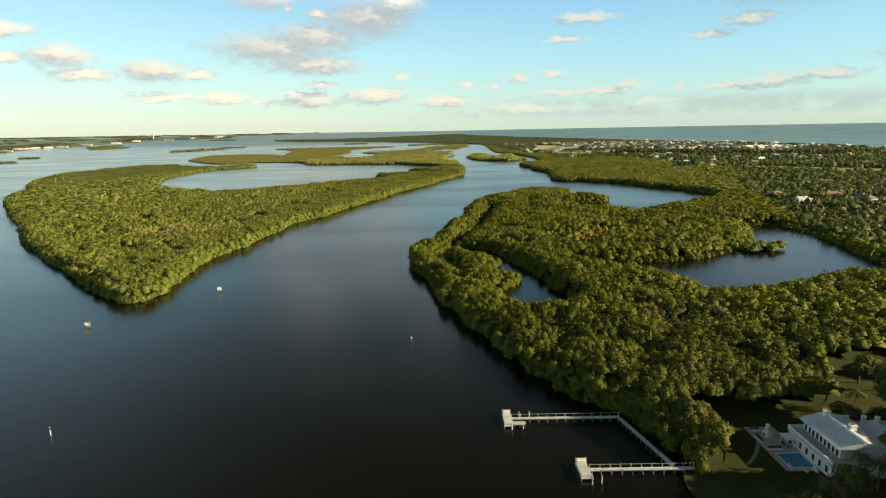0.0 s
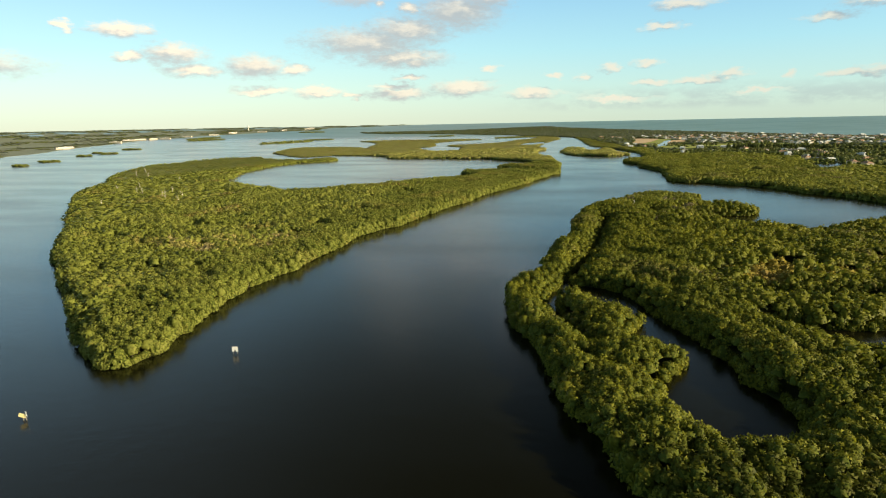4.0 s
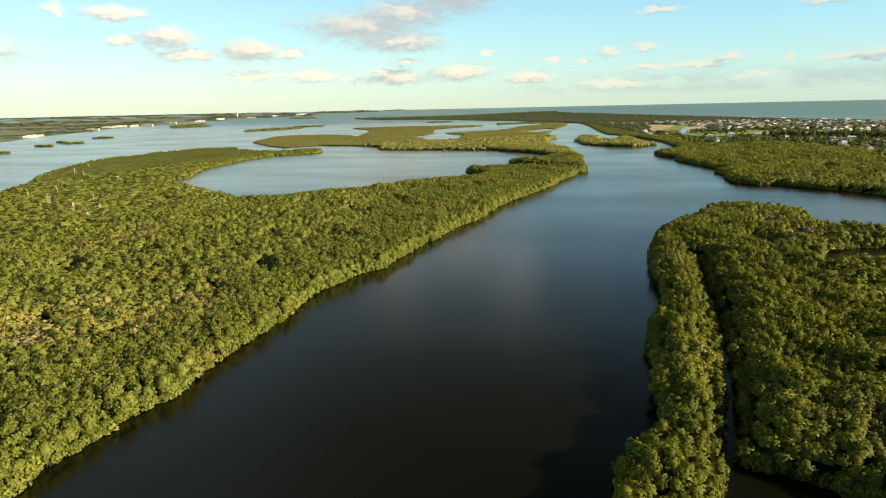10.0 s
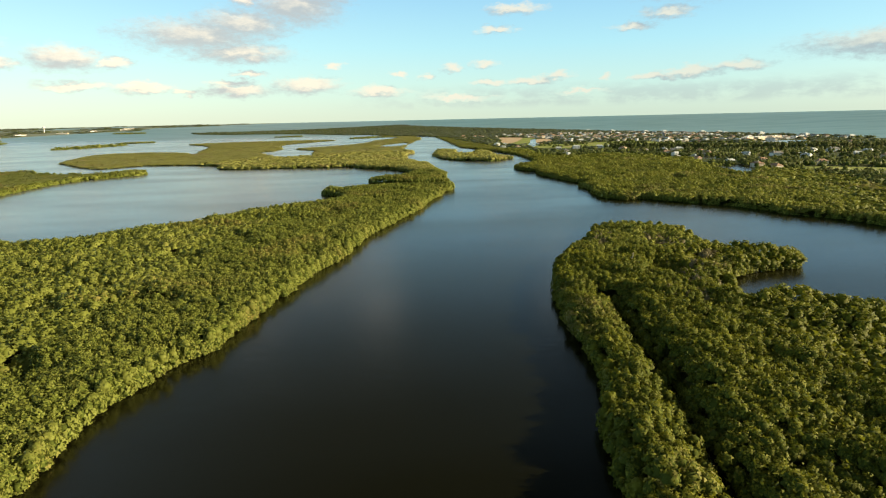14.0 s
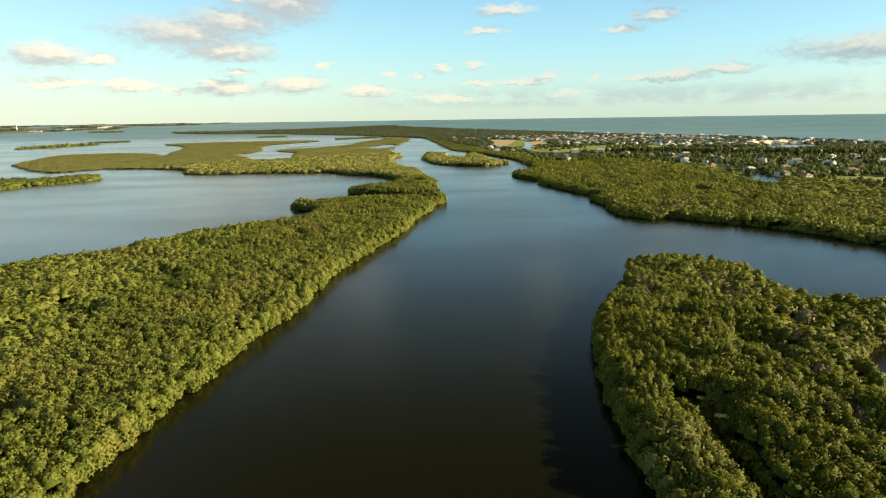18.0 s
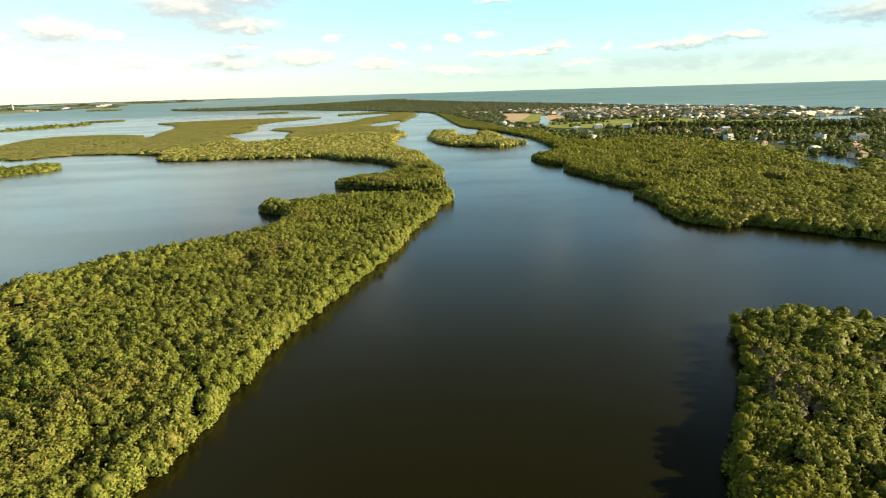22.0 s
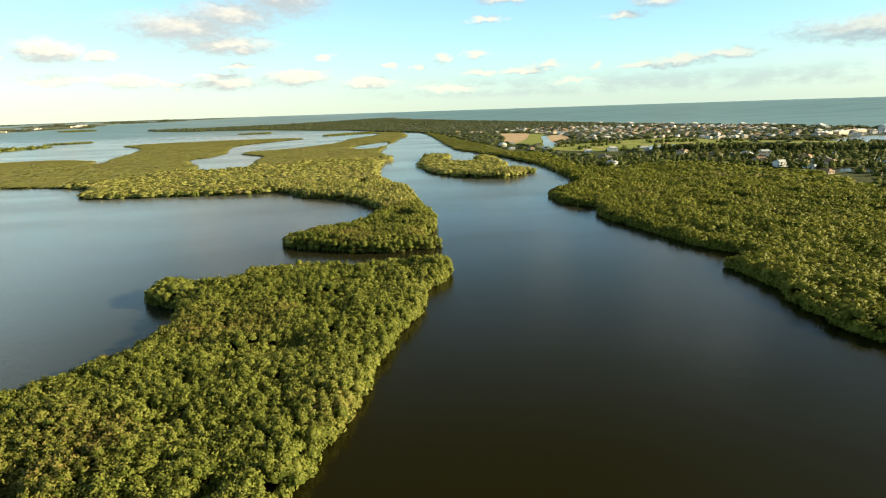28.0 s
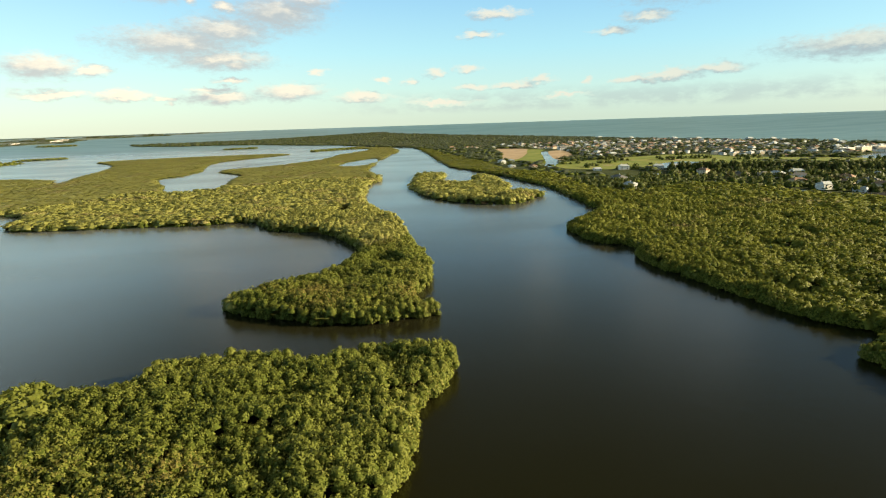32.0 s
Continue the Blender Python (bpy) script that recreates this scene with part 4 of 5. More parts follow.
def box(bm, lo, hi, bevel=0.0):
    """A box with slightly rounded edges, added to a bmesh."""
    made = bmesh.ops.create_cube(bm, size=1.0)["verts"]
    for v in made:
        v.co = Vector([lo[i] + (v.co[i] + 0.5) * (hi[i] - lo[i]) for i in range(3)])
    if bevel:
        edges = list({e for v in made for e in v.link_edges})
        bmesh.ops.bevel(bm, geom=edges, offset=bevel, segments=1, affect="EDGES", profile=0.5)


def boxes(*spans, bevel=0.0):
    bm = bmesh.new()
    for lo, hi in spans:
        box(bm, lo, hi, bevel)
    return bm


def tube(bm, points, radii, sides=7):
    """A tapered limb through some points."""
    rows = []
    for i, p in enumerate(points):
        p = Vector(p)
        d = (Vector(points[min(i + 1, len(points) - 1)]) - Vector(points[max(i - 1, 0)])).normalized()
        u = d.cross(Vector((0.31, 0.9, 0.17))).normalized()
        w = d.cross(u)
        rows.append([bm.verts.new(p + (u * math.cos(a) + w * math.sin(a)) * radii[i]) for a in (2 * math.pi * k / sides for k in range(sides))])
    for a, b in zip(rows, rows[1:]):
        for k in range(sides):
            bm.faces.new((a[k], a[(k + 1) % sides], b[(k + 1) % sides], b[k]))
    bm.faces.new(rows[0][::-1])
    bm.faces.new(rows[-1])


def prism_roof(bm, x0, x1, y0, y1, z, h, hip=0.0, over=0.5, slab=0.18):
    """A pitched roof with its ridge along y; hip draws the ridge's ends in."""
    x0, x1, y0, y1 = x0 - over, x1 + over, y0 - over, y1 + over
    xm = (x0 + x1) / 2
    low = [bm.verts.new(p) for p in ((x0, y0, z - slab), (x1, y0, z - slab), (x1, y1, z - slab), (x0, y1, z - slab))]
    eave = [bm.verts.new(p) for p in ((x0, y0, z), (x1, y0, z), (x1, y1, z), (x0, y1, z))]
    a, b = bm.verts.new((xm, y0 + hip, z + h)), bm.verts.new((xm, y1 - hip, z + h))
    bm.faces.new(low[::-1])
    for k in range(4):
        bm.faces.new((low[k], low[(k + 1) % 4], eave[(k + 1) % 4], eave[k]))
    bm.faces.new((eave[0], eave[1], a))
    bm.faces.new((eave[1], eave[2], b, a))
    bm.faces.new((eave[2], eave[3], b))
    bm.faces.new((eave[3], eave[0], a, b))


def empty(name, place, label, category, group="", turn=0.0, kind=""):
    ob = new(name)
    ob.matrix_basis = pose(*place, 0, 0, turn)
    return tagged(ob, label, category, group, kind)


def far_window(parent, lo, hi, axis, out):
    """A plain dark window in a thin surround, for houses far off."""
    u = 1 - axis
    p, q = [0, 0, lo[2]], [0, 0, hi[2]]
    p[u], q[u] = lo[u], hi[u]
    p[axis], q[axis] = min(lo[axis], lo[axis] + out * 0.05), max(lo[axis], lo[axis] + out * 0.05)
    part("window", boxes((p, q), bevel=0.02), GLASS, parent)


def window(parent, lo, hi, axis, out):
    """A framed window on a wall: the frame stands proud of the wall, the pane lies in it. axis: 0 for a wall facing x, 1 for y."""
    a, b = list(lo), list(hi)
    u = 1 - axis
    spans = []
    t = 0.09
    for s0, s1, z0, z1 in ((lo[u], hi[u], lo[2], lo[2] + t), (lo[u], hi[u], hi[2] - t, hi[2]), (lo[u], lo[u] + t, lo[2] + t, hi[2] - t), (hi[u] - t, hi[u], lo[2] + t, hi[2] - t)):
        p, q = [0, 0, z0], [0, 0, z1]
        p[u], q[u], p[axis], q[axis] = s0, s1, min(lo[axis], lo[axis] + out * 0.08), max(lo[axis], lo[axis] + out * 0.08)
        spans.append((p, q))
    frame_ob = part("window", boxes(*spans), WHITE, parent)
    p, q = [0, 0, lo[2] + t], [0, 0, hi[2] - t]
    p[u], q[u] = lo[u] + t, hi[u] - t
    p[axis], q[axis] = min(lo[axis] - out * 0.01, lo[axis] + out * 0.03), max(lo[axis] - out * 0.01, lo[axis] + out * 0.03)
    part("pane", boxes((p, q)), GLASS, frame_ob, "dark window glass")
    return frame_ob


def town_house(w, d, storeys, wall, roof, hip, chimney, label, wing=True):
    """A prototype of a town house standing on the origin."""
    h = 3.1 * storeys
    ob = empty("house", (0, 0, 0), label, "house", "houses of the barrier island town")
    spans = [((-w / 2, -d / 2, -0.3), (w / 2, d / 2, h))]
    if wing:
        spans.append(((w / 2 - 0.05, -d * 0.1, -0.3), (w / 2 + w * 0.35, d * 0.4, 3.1)))
    part("wall", boxes(*spans), wall, ob)
    bm = bmesh.new()
    prism_roof(bm, -w / 2, w / 2, -d / 2, d / 2, h + 0.18, w * 0.24, hip)
    top = part("roof", bm, roof, ob)
    if wing:
        bm = bmesh.new()
        prism_roof(bm, w / 2 + 0.1, w / 2 + w * 0.35, -d * 0.1, d * 0.4, 3.28, w * 0.12, hip * 0.3, 0.4)
        part("roof", bm, roof, ob)
    if chimney:
        part("chimney", boxes(((w * 0.2, d * 0.15, h), (w * 0.2 + 0.9, d * 0.15 + 0.7, h + w * 0.24 + 0.9)), bevel=0.04), wall, top)
    for s in range(storeys):
        for k in (-1, 1):
            far_window(ob, (-w / 2, k * d * 0.29 - 0.7, 0.9 + 3.1 * s), (-w / 2, k * d * 0.29 + 0.7, 2.4 + 3.1 * s), 0, -1)
            if s == 0:
                far_window(ob, (k * w * 0.27 - 0.7, -d / 2, 0.9 + 3.1 * s), (k * w * 0.27 + 0.7, -d / 2, 2.4 + 3.1 * s), 1, -1)
    part("door", boxes(((-0.55, -d / 2 - 0.06, 0.0), (0.55, -d / 2 - 0.01, 2.1)), bevel=0.02), TAN, ob, "panelled front door")
    return ob


def apartment(length, storeys, label):
    """A long pale block along y with rows of windows, balconies and a flat roof."""
    ob = empty("apartment_building", (0, 0, 0), label, "building", "long coastal buildings")
    h = 3.2 * storeys
    part("wall", boxes(((-7, -length / 2, -0.3), (7, length / 2, h))), CREAM, ob)
    part("roof", boxes(((-7.5, -length / 2 - 0.5, h), (7.5, length / 2 + 0.5, h + 0.5)), ((-2, -3, h + 0.5), (2, 3, h + 2.6)), bevel=0.05), WHITE, ob)
    for s in range(storeys):
        for k in range(int(length // 5)):
            y = -length / 2 + 2.5 + 5 * k
            far_window(ob, (-7, y - 1.1, 0.8 + 3.2 * s), (-7, y + 1.1, 2.6 + 3.2 * s), 0, -1)
        part("balcony", boxes(((-8.3, -length / 2 + 1, 3.0 + 3.2 * s), (-7.02, length / 2 - 1, 3.2 + 3.2 * s)), ((-8.3, -length / 2 + 1, 3.2 + 3.2 * s), (-8.2, length / 2 - 1, 4.1 + 3.2 * s))), WHITE, ob)
    return ob


def on_land(x, y, z=0.34):
    return z + float(rise(x, y))


def distant_houses(coast, blocked, used):
    """The crowd of small roofs far behind the golf course, too small to tell apart."""
    rng = random.Random(61)
    spots = []
    for x0, y0, x1, y1, step, share in ((540, 2030, 1260, 2800, 29, 0.72), (780, 1840, 1280, 2030, 30, 0.7), (300, 2540, 540, 2700, 30, 0.5)):
        for i in range(int((x1 - x0) / step)):
            for j in range(int((y1 - y0) / step)):
                if rng.random() < share:
                    spots.append((x0 + (i + rng.uniform(-0.3, 0.3)) * step, y0 + (j + rng.uniform(-0.3, 0.3)) * step))
    xy = np.array(spots)
    bad = np.zeros(len(xy), bool)
    for outline in blocked:
        bad |= inside(xy, outline)
    bad |= xy[:, 0] > np.interp(xy[:, 1], coast[::-1, 1], coast[::-1, 0]) - 30
    bad |= shore_distance(xy, np.array(used)) < 17
    verts, faces, mats = [], [], []
    for x, y in xy[~bad]:
        w, d, h, a = rng.uniform(3.2, 5), rng.uniform(4, 6.5), rng.choice((3.2, 3.2, 6.0)), rng.choice((0.1, 1.6)) + rng.uniform(-0.2, 0.2)
        c, s, g, b = math.cos(a), math.sin(a), on_land(x, y), len(verts)
        for u, v, z in ((-1, -1, -0.3), (1, -1, -0.3), (1, 1, -0.3), (-1, 1, -0.3), (-1, -1, h), (1, -1, h), (1, 1, h), (-1, 1, h), (0, -0.7, h + w * 0.42), (0, 0.7, h + w * 0.42)):
            o = 1.08 if z == h else 1.0
            verts.append((x + u * w * c * o - v * d * s * o, y + u * w * s * o + v * d * c * o, g + z))
        faces += [(b + k, b + (k + 1) % 4, b + 4 + (k + 1) % 4, b + 4 + k) for k in range(4)]
        faces += [(b + 4, b + 5, b + 8), (b + 6, b + 7, b + 9), (b + 5, b + 6, b + 9, b + 8), (b + 7, b + 4, b + 8, b + 9)]
        mats += [rng.choice((0, 1, 1))] * 4 + [rng.choice((2, 3, 3, 4, 4))] * 4
    ob = mesh_object("distant_houses", verts, faces, WHITE, None, "crowded small white and clay-roofed houses behind the golf course", "houses", "stuff")
    for m in (CREAM, ROOF_WHITE, ROOF_GREY, ROOF_CLAY):
        ob.data.materials.append(m)
    ob.data.polygons.foreach_set("material_index", mats)


def build_town():
    rng = random.Random(5)
    kinds = [town_house(11, 16, 2, WHITE, ROOF_WHITE, 3.0, True, "white two-storey house with a pale tiled roof"),
             town_house(12, 18, 1, CREAM, ROOF_GREY, 4.0, False, "low cream house with a grey shingle roof"),
             town_house(12, 15, 2, CREAM, ROOF_CLAY, 4.0, True, "cream two-storey house with a clay tile roof"),
             town_house(10, 14, 1, TAN, ROOF_CLAY, 3.0, False, "low tan house with a clay tile roof"),
             town_house(13, 20, 2, WHITE, ROOF_GREY, 4.5, True, "large white house with a grey shingle roof"),
             town_house(10, 13, 1, WHITE, ROOF_WHITE, 2.5, False, "small white house with a white roof")]
    row = [(322, 1832, 10), (397, 1712, 80), (412, 1706, 75), (442, 1708, 85), (455, 1702, 80), (369, 1578, 30), (334, 1466, 20), (413, 1512, 60), (541, 1544, 20), (569, 1508, 15), (612, 1524, 80), (607, 1435, 30), (593, 1388, 25), (572, 1472, 60), (581, 1361, 25), (546, 1352, 30), (495, 1690, 70), (515, 1677, 75), (358, 1548, 10), (325, 1477, 15), (404, 1504, 65),
           (429, 1580, 40), (572, 836, 30), (504, 734, 60), (524, 788, 20), (503, 636, 20), (644, 1417, 25), (676, 1378, 30), (708, 1339, 30), (637, 1326, 20)]
    spots = list(row)
    town = ((520, 730, 1250, 1610, 58, 0.6), (560, 2030, 1250, 2760, 75, 0.85), (780, 1820, 1270, 2030, 54, 0.85), (286, 2550, 546, 2730, 46, 0.5), (234, 1860, 390, 2030, 44, 0.5), (377, 430, 546, 730, 64, 0.5))
    for x0, y0, x1, y1, step, share in town:
        x = x0
        while x < x1:
            y = y0
            while y < y1:
                if rng.random() < share:
                    spots.append((x + rng.uniform(-13, 13), y + rng.uniform(-13, 13), rng.choice((0, 90, 20, 110)) + rng.uniform(-12, 12)))
                y += step
            x += step
    blocked = [GOLF_R, FAIR_R, EAST_R, CANAL_R, POND_EAST_R, *OPEN_LAND, MANGROVE_EDGE]
    xy = np.array([(s[0], s[1]) for s in spots])
    bad = np.zeros(len(xy), bool)
    for outline in blocked:
        bad |= inside(xy, outline)
    coast = np.array([(746, 3598), (932, 3308), (1027, 2925), (1127, 2698), (1222, 2476), (1300, 2326), (1352, 2132), (1373, 1820), (1365, 0)], float)
    used = []
    first = {}
    built = 0
    for i, (x, y, turn) in enumerate(spots):
        limit = np.interp(y, coast[::-1, 1], coast[::-1, 0])
        if (bad[i] and i >= len(row)) or x > limit - 22 or any((x - a) ** 2 + (y - b) ** 2 < 23 ** 2 for a, b in used):
            continue
        built += 1
        if built > 275:
            continue
        used.append((x, y))
        k = rng.choice((0, 0, 1, 2, 3, 4, 5, 5))
        place = pose(x, y, on_land(x, y), 0, 0, turn)
        if k not in first:
            first[k] = True
            kinds[k].matrix_basis = place
        else:
            copy_thing(kinds[k], place)
    distant_houses(coast, blocked, used)
    # shore-front villas by the ocean
    villa = town_house(14, 22, 2, WHITE, ROOF_WHITE, 5.0, True, "bright white beach villa above the ocean shore")
    at = [(1280, 2405), (1313, 2210), (1339, 2028), (1346, 1859), (1248, 2470), (1339, 1690), (1336, 1534), (1332, 1378), (1326, 1235), (1170, 2626), (1118, 2691), (1040, 2860), (988, 3029), (1334, 1118)]
    for i, (x, y) in enumerate(at):
        place = pose(x - 12, y, on_land(x, y), 0, 0, 100 + 7 * (i % 3))
        if i:
            copy_thing(villa, place)
        else:
            villa.matrix_basis = place
    long_block = apartment(40, 3, "long cream apartment block beside the lake")
    for i, (x, y, turn) in enumerate(((998, 1846, -62), (1050, 1862, -70), (1102, 1872, -75))):
        place = pose(x, y, on_land(x, y), 0, 0, turn)
        if i:
            copy_thing(long_block, place)
        else:
            long_block.matrix_basis = place
    # the far mainland's waterfront
    block = apartment(60, 2, "low white waterfront building on the far mainland")
    far = [(-2195, 2820, 1), (-2244, 2987, 1), (-2234, 3065, 1), (-2195, 3120, 1), (-2154, 3181, 1), (-2056, 3547, 1), (-2037, 3744, 1), (-1814, 4084, 1), (-1901, 3909, 1), (-1691, 4253, 1), (-2002, 2275, 1), (-1950, 2197, 1), (-2128, 3358, 1), (-1718, 4377, 1)]
    for i, (x, y, _) in enumerate(far):
        place = pose(x, y, on_land(x, y, 0.5), 0, 0, 100 + 23 * (i % 4))
        if i:
            copy_thing(block, place)
        else:
            block.matrix_basis = place
    tower = empty("water_tower", (-2080, 4060, on_land(-2080, 4060)), "slim white water tower on the far mainland", "tower")
    bm = bmesh.new()
    tube(bm, [(0, 0, 0), (0, 0, 26)], [3.0, 2.2], 10)
    part("shaft", bm, WHITE, tower)
    bm = bmesh.new()
    tube(bm, [(0, 0, 26), (0, 0, 29), (0, 0, 34), (0, 0, 37)], [2.4, 7.5, 7.5, 2.0], 14)
    part("tank", bm, WHITE, tower)


build_town()


def build_estate():
    """The white house at the water, its terrace, pool and wing."""
    g = 0.52
    house = empty("house", (91.5, 118.0, g), "white two-storey villa with a pale roof and terraces", "house")
    part("wall", boxes(((0, 0, -0.3), (15, 17, 3.6))), WHITE, house, "white rendered ground storey")
    part("terrace_roof", boxes(((-0.25, -0.25, 3.6), (15.25, 17.25, 3.85))), STONE, house, "flat roof terrace over the ground storey")
    part("parapet", boxes(((-0.25, -0.25, 3.85), (0.0, 17.25, 4.55)), ((0.0, 17.0, 3.85), (15.25, 17.25, 4.55)), ((-0.32, -0.32, 4.55), (0.08, 17.32, 4.66)), bevel=0.02), WHITE, house)
    part("cornice", boxes(((-0.35, -0.3, 3.3), (-0.02, 17.3, 3.5)), bevel=0.03), WHITE, house)
    upper = part("upper_wall", boxes(((3.4, 2.5, 3.85), (14.2, 16.4, 6.5))), WHITE, house)
    bm = bmesh.new()
    prism_roof(bm, 2.8, 14.6, 2.5, 16.6, 6.68, 1.7, 0.0, 0.5)
    roof = part("roof", bm, ROOF_WHITE, house, "pale low-pitched roof")
    part("ridge_wall", boxes(((8.4, 1.8, 8.2), (9.0, 15.0, 8.75)), ((9.4, 16.5, 6.6), (15.3, 16.9, 7.3)), bevel=0.03), WHITE, roof)
    for x, y in ((7.6, 15.0), (9.0, 7.4)):
        stack = part("chimney", boxes(((x, y, 6.9), (x + 1.5, y + 1.0, 9.5)), ((x - 0.1, y - 0.1, 9.5), (x + 1.6, y + 1.1, 9.66)), bevel=0.02), WHITE, house)
        for k in range(3):
            bm = bmesh.new()
            tube(bm, [(x + 0.3 + 0.45 * k, y + 0.5, 9.66), (x + 0.3 + 0.45 * k, y + 0.5, 10.3)], [0.16, 0.12], 8)
            part("chimney_pot", bm, POT, stack, "terracotta chimney pot")
    for k in range(9):
        y = 3.0 + 1.48 * k
        window(house, (3.4, y, 3.9), (3.4, y + 1.0, 6.15), 0, -1)
    for k in range(6):
        y = 1.2 + 2.5 * k
        window(house, (0, y, 0.7), (0, y + 1.1, 2.6), 0, -1)
    for k in range(5):
        window(house, (1.6 + 2.4 * k, 17, 0.8), (2.7 + 2.4 * k, 17, 2.6), 1, 1)
    part("door", boxes(((-0.06, 15.3, 0.0), (-0.01, 16.3, 2.2)), bevel=0.02), DARKWOOD, house, "dark garden door")
    wing = empty("house", (108.5, 127.5, g), "white side wing with a pale roof beside palms", "house")
    part("wall", boxes(((0, 0, -0.3), (9, 8, 4.6))), WHITE, wing)
    bm = bmesh.new()
    prism_roof(bm, 0, 9, 0, 8, 4.78, 1.5, 2.0, 0.5)
    top = part("roof", bm, ROOF_WHITE, wing)
    for x, y in ((1.2, 6.0), (4.4, 5.4), (7.0, 3.0)):
        part("chimney", boxes(((x, y, 5.0), (x + 0.9, y + 0.8, 7.4)), ((x - 0.1, y - 0.1, 7.4), (x + 1.0, y + 0.9, 7.55)), bevel=0.02), WHITE, top)
    for k in range(3):
        window(wing, (0, 1.0 + 2.3 * k, 0.8), (0, 2.2 + 2.3 * k, 2.6), 0, -1)
        window(wing, (1.0 + 2.7 * k, 0, 0.8), (2.2 + 2.7 * k, 0, 2.6), 1, -1)
    terrace = tagged(new("pavement_terrace"), "pale stone pool terrace with joints", "terrace", "", "structure")
    terrace.matrix_basis = pose(83.2, 121.4, g)
    bed = part("bed", boxes(((0, 0, -0.2), (8.3, 20.5, 0.05))), STONE, terrace)
    slab = bmesh.new()
    box(slab, (-0.58, -0.58, 0), (0.58, 0.58, 0.05), 0.015)
    mesh = bpy.data.meshes.new("paving_slab")
    slab.to_mesh(mesh)
    slab.free()
    mesh.materials.append(STONE)
    for i in range(6):
        for j in range(16):
            x, y = 0.7 + 1.2 * i, 0.7 + 1.2 * j
            if 1.2 < x < 8.4 and 0.9 < y < 8.4:
                continue
            ob = new("paving_slab", mesh)
            ob.parent, ob.location = terrace, (x, y, 0.052)
    pool = empty("swimming_pool", (84.9, 122.7, g), "blue swimming pool with a white rim beside the terrace", "pool")
    part("rim", boxes(((-0.3, -0.3, -0.1), (6.3, 0, 0.16)), ((-0.3, 6.1, -0.1), (6.3, 6.4, 0.16)), ((-0.3, 0, -0.1), (0, 6.1, 0.16)), ((6.0, 0, -0.1), (6.3, 6.1, 0.16)), bevel=0.03), WHITE, pool)
    part("water", boxes(((0, 0, -0.1), (6.0, 6.1, 0.1))), POOL, pool, "clear blue pool water")
    cabana = empty("cabana", (88.6, 131.0, g + 0.1), "white-roofed cabana with dark benches on the terrace", "pavilion")
    part("roof", boxes(((-0.3, -0.3, 2.5), (2.3, 3.1, 2.75)), bevel=0.05), WHITE, cabana)
    for x in (0, 1.85):
        for y in (0, 2.6):
            part("post", boxes(((x, y, 0), (x + 0.16, y + 0.16, 2.5)), bevel=0.02), WHITE, cabana)
    part("bench", boxes(((0.2, 0.3, 0), (0.9, 2.4, 0.45)), ((0.2, 0.3, 0.45), (0.4, 2.4, 0.9)), bevel=0.04), DARKWOOD, cabana)
    hearth = empty("outdoor_fireplace", (87.0, 137.0, g + 0.1), "tapered white outdoor fireplace on the terrace", "fireplace")
    bm = bmesh.new()
    tube(bm, [(0, 0, 0), (0, 0, 1.5), (0, 0, 1.9), (0, 0, 3.6)], [1.3, 1.3, 0.6, 0.55], 4)
    body = part("chimney", bm, WHITE, hearth)
    part("opening", boxes(((-1.06, -0.45, 0.35), (-0.9, 0.45, 1.05)), bevel=0.02), DARKWOOD, hearth, "dark panel at the fire opening")
    for i, (x, y, w, d) in enumerate(((83.6, 130.2, 3.6, 0.7), (83.6, 133.4, 0.7, 3.6), (84.0, 139.4, 2.6, 0.7))):
        planter = empty("planter", (x, y, g + 0.1), "low white planter wall with dark shrubs", "planter", "terrace planters")
        part("box", boxes(((0, 0, 0), (w, d, 0.6)), bevel=0.03), WHITE, planter)
        part("soil", boxes(((0.1, 0.1, 0.6), (w - 0.1, d - 0.1, 0.68))), DARKWOOD, planter)
        bm = bmesh.new()
        for k in range(int(max(w, d) / 0.45)):
            s = 0.3 + 0.45 * k
            c = (s, d / 2, 0.9) if w > d else (w / 2, s, 0.9)
            bmesh.ops.create_icosphere(bm, subdivisions=1, radius=0.32, matrix=Matrix.Translation(c))
        for v in bm.verts:
            v.co += noise.noise_vector(v.co * 3.0) * 0.12
        part("shrub", bm, WOODS, planter)
    for i, (x, y, turn) in enumerate(((84.4, 121.6, 0), (87.2, 120.3, 10), (89.4, 120.3, -12))):
        chair = empty("sun_lounger", (x, y, g + 0.1), "white sun lounger with a raised back by the pool", "lounger", "loungers by the pool", turn)
        part("frame", boxes(((0, 0, 0.24), (0.65, 1.9, 0.32)), bevel=0.02), WHITE, chair)
        part("cushion", boxes(((0.04, 0.04, 0.32), (0.61, 1.3, 0.42)), bevel=0.03), CLOTH, chair)
        bm = boxes(((0.04, 0, 0), (0.61, 0.7, 0.1)), bevel=0.03)
        back = part("backrest", bm, CLOTH, chair)
        back.matrix_basis = pose(0, 1.28, 0.36, 40, 0, 0)
        for lx in (0.03, 0.57):
            for ly in (0.1, 1.75):
                part("leg", boxes(((lx, ly, 0), (lx + 0.06, ly + 0.06, 0.24))), WHITE, chair)
    bm = bmesh.new()
    rows = []
    for s in np.linspace(0, 1, 14):
        x, y = 75.0 + 9.2 * s + math.sin(s * 4) * 0.7, 124.6 + 10.6 * s
        rows.append((bm.verts.new((x - 0.45, y, g + 0.02)), bm.verts.new((x + 0.45, y - 0.3, g + 0.02))))
    for a, b in zip(rows, rows[1:]):
        bm.faces.new((a[0], a[1], b[1], b[0]))
    tagged(part("path", bm, PATH), "narrow sandy garden path over the lawn", "path", "", "structure")


build_estate()


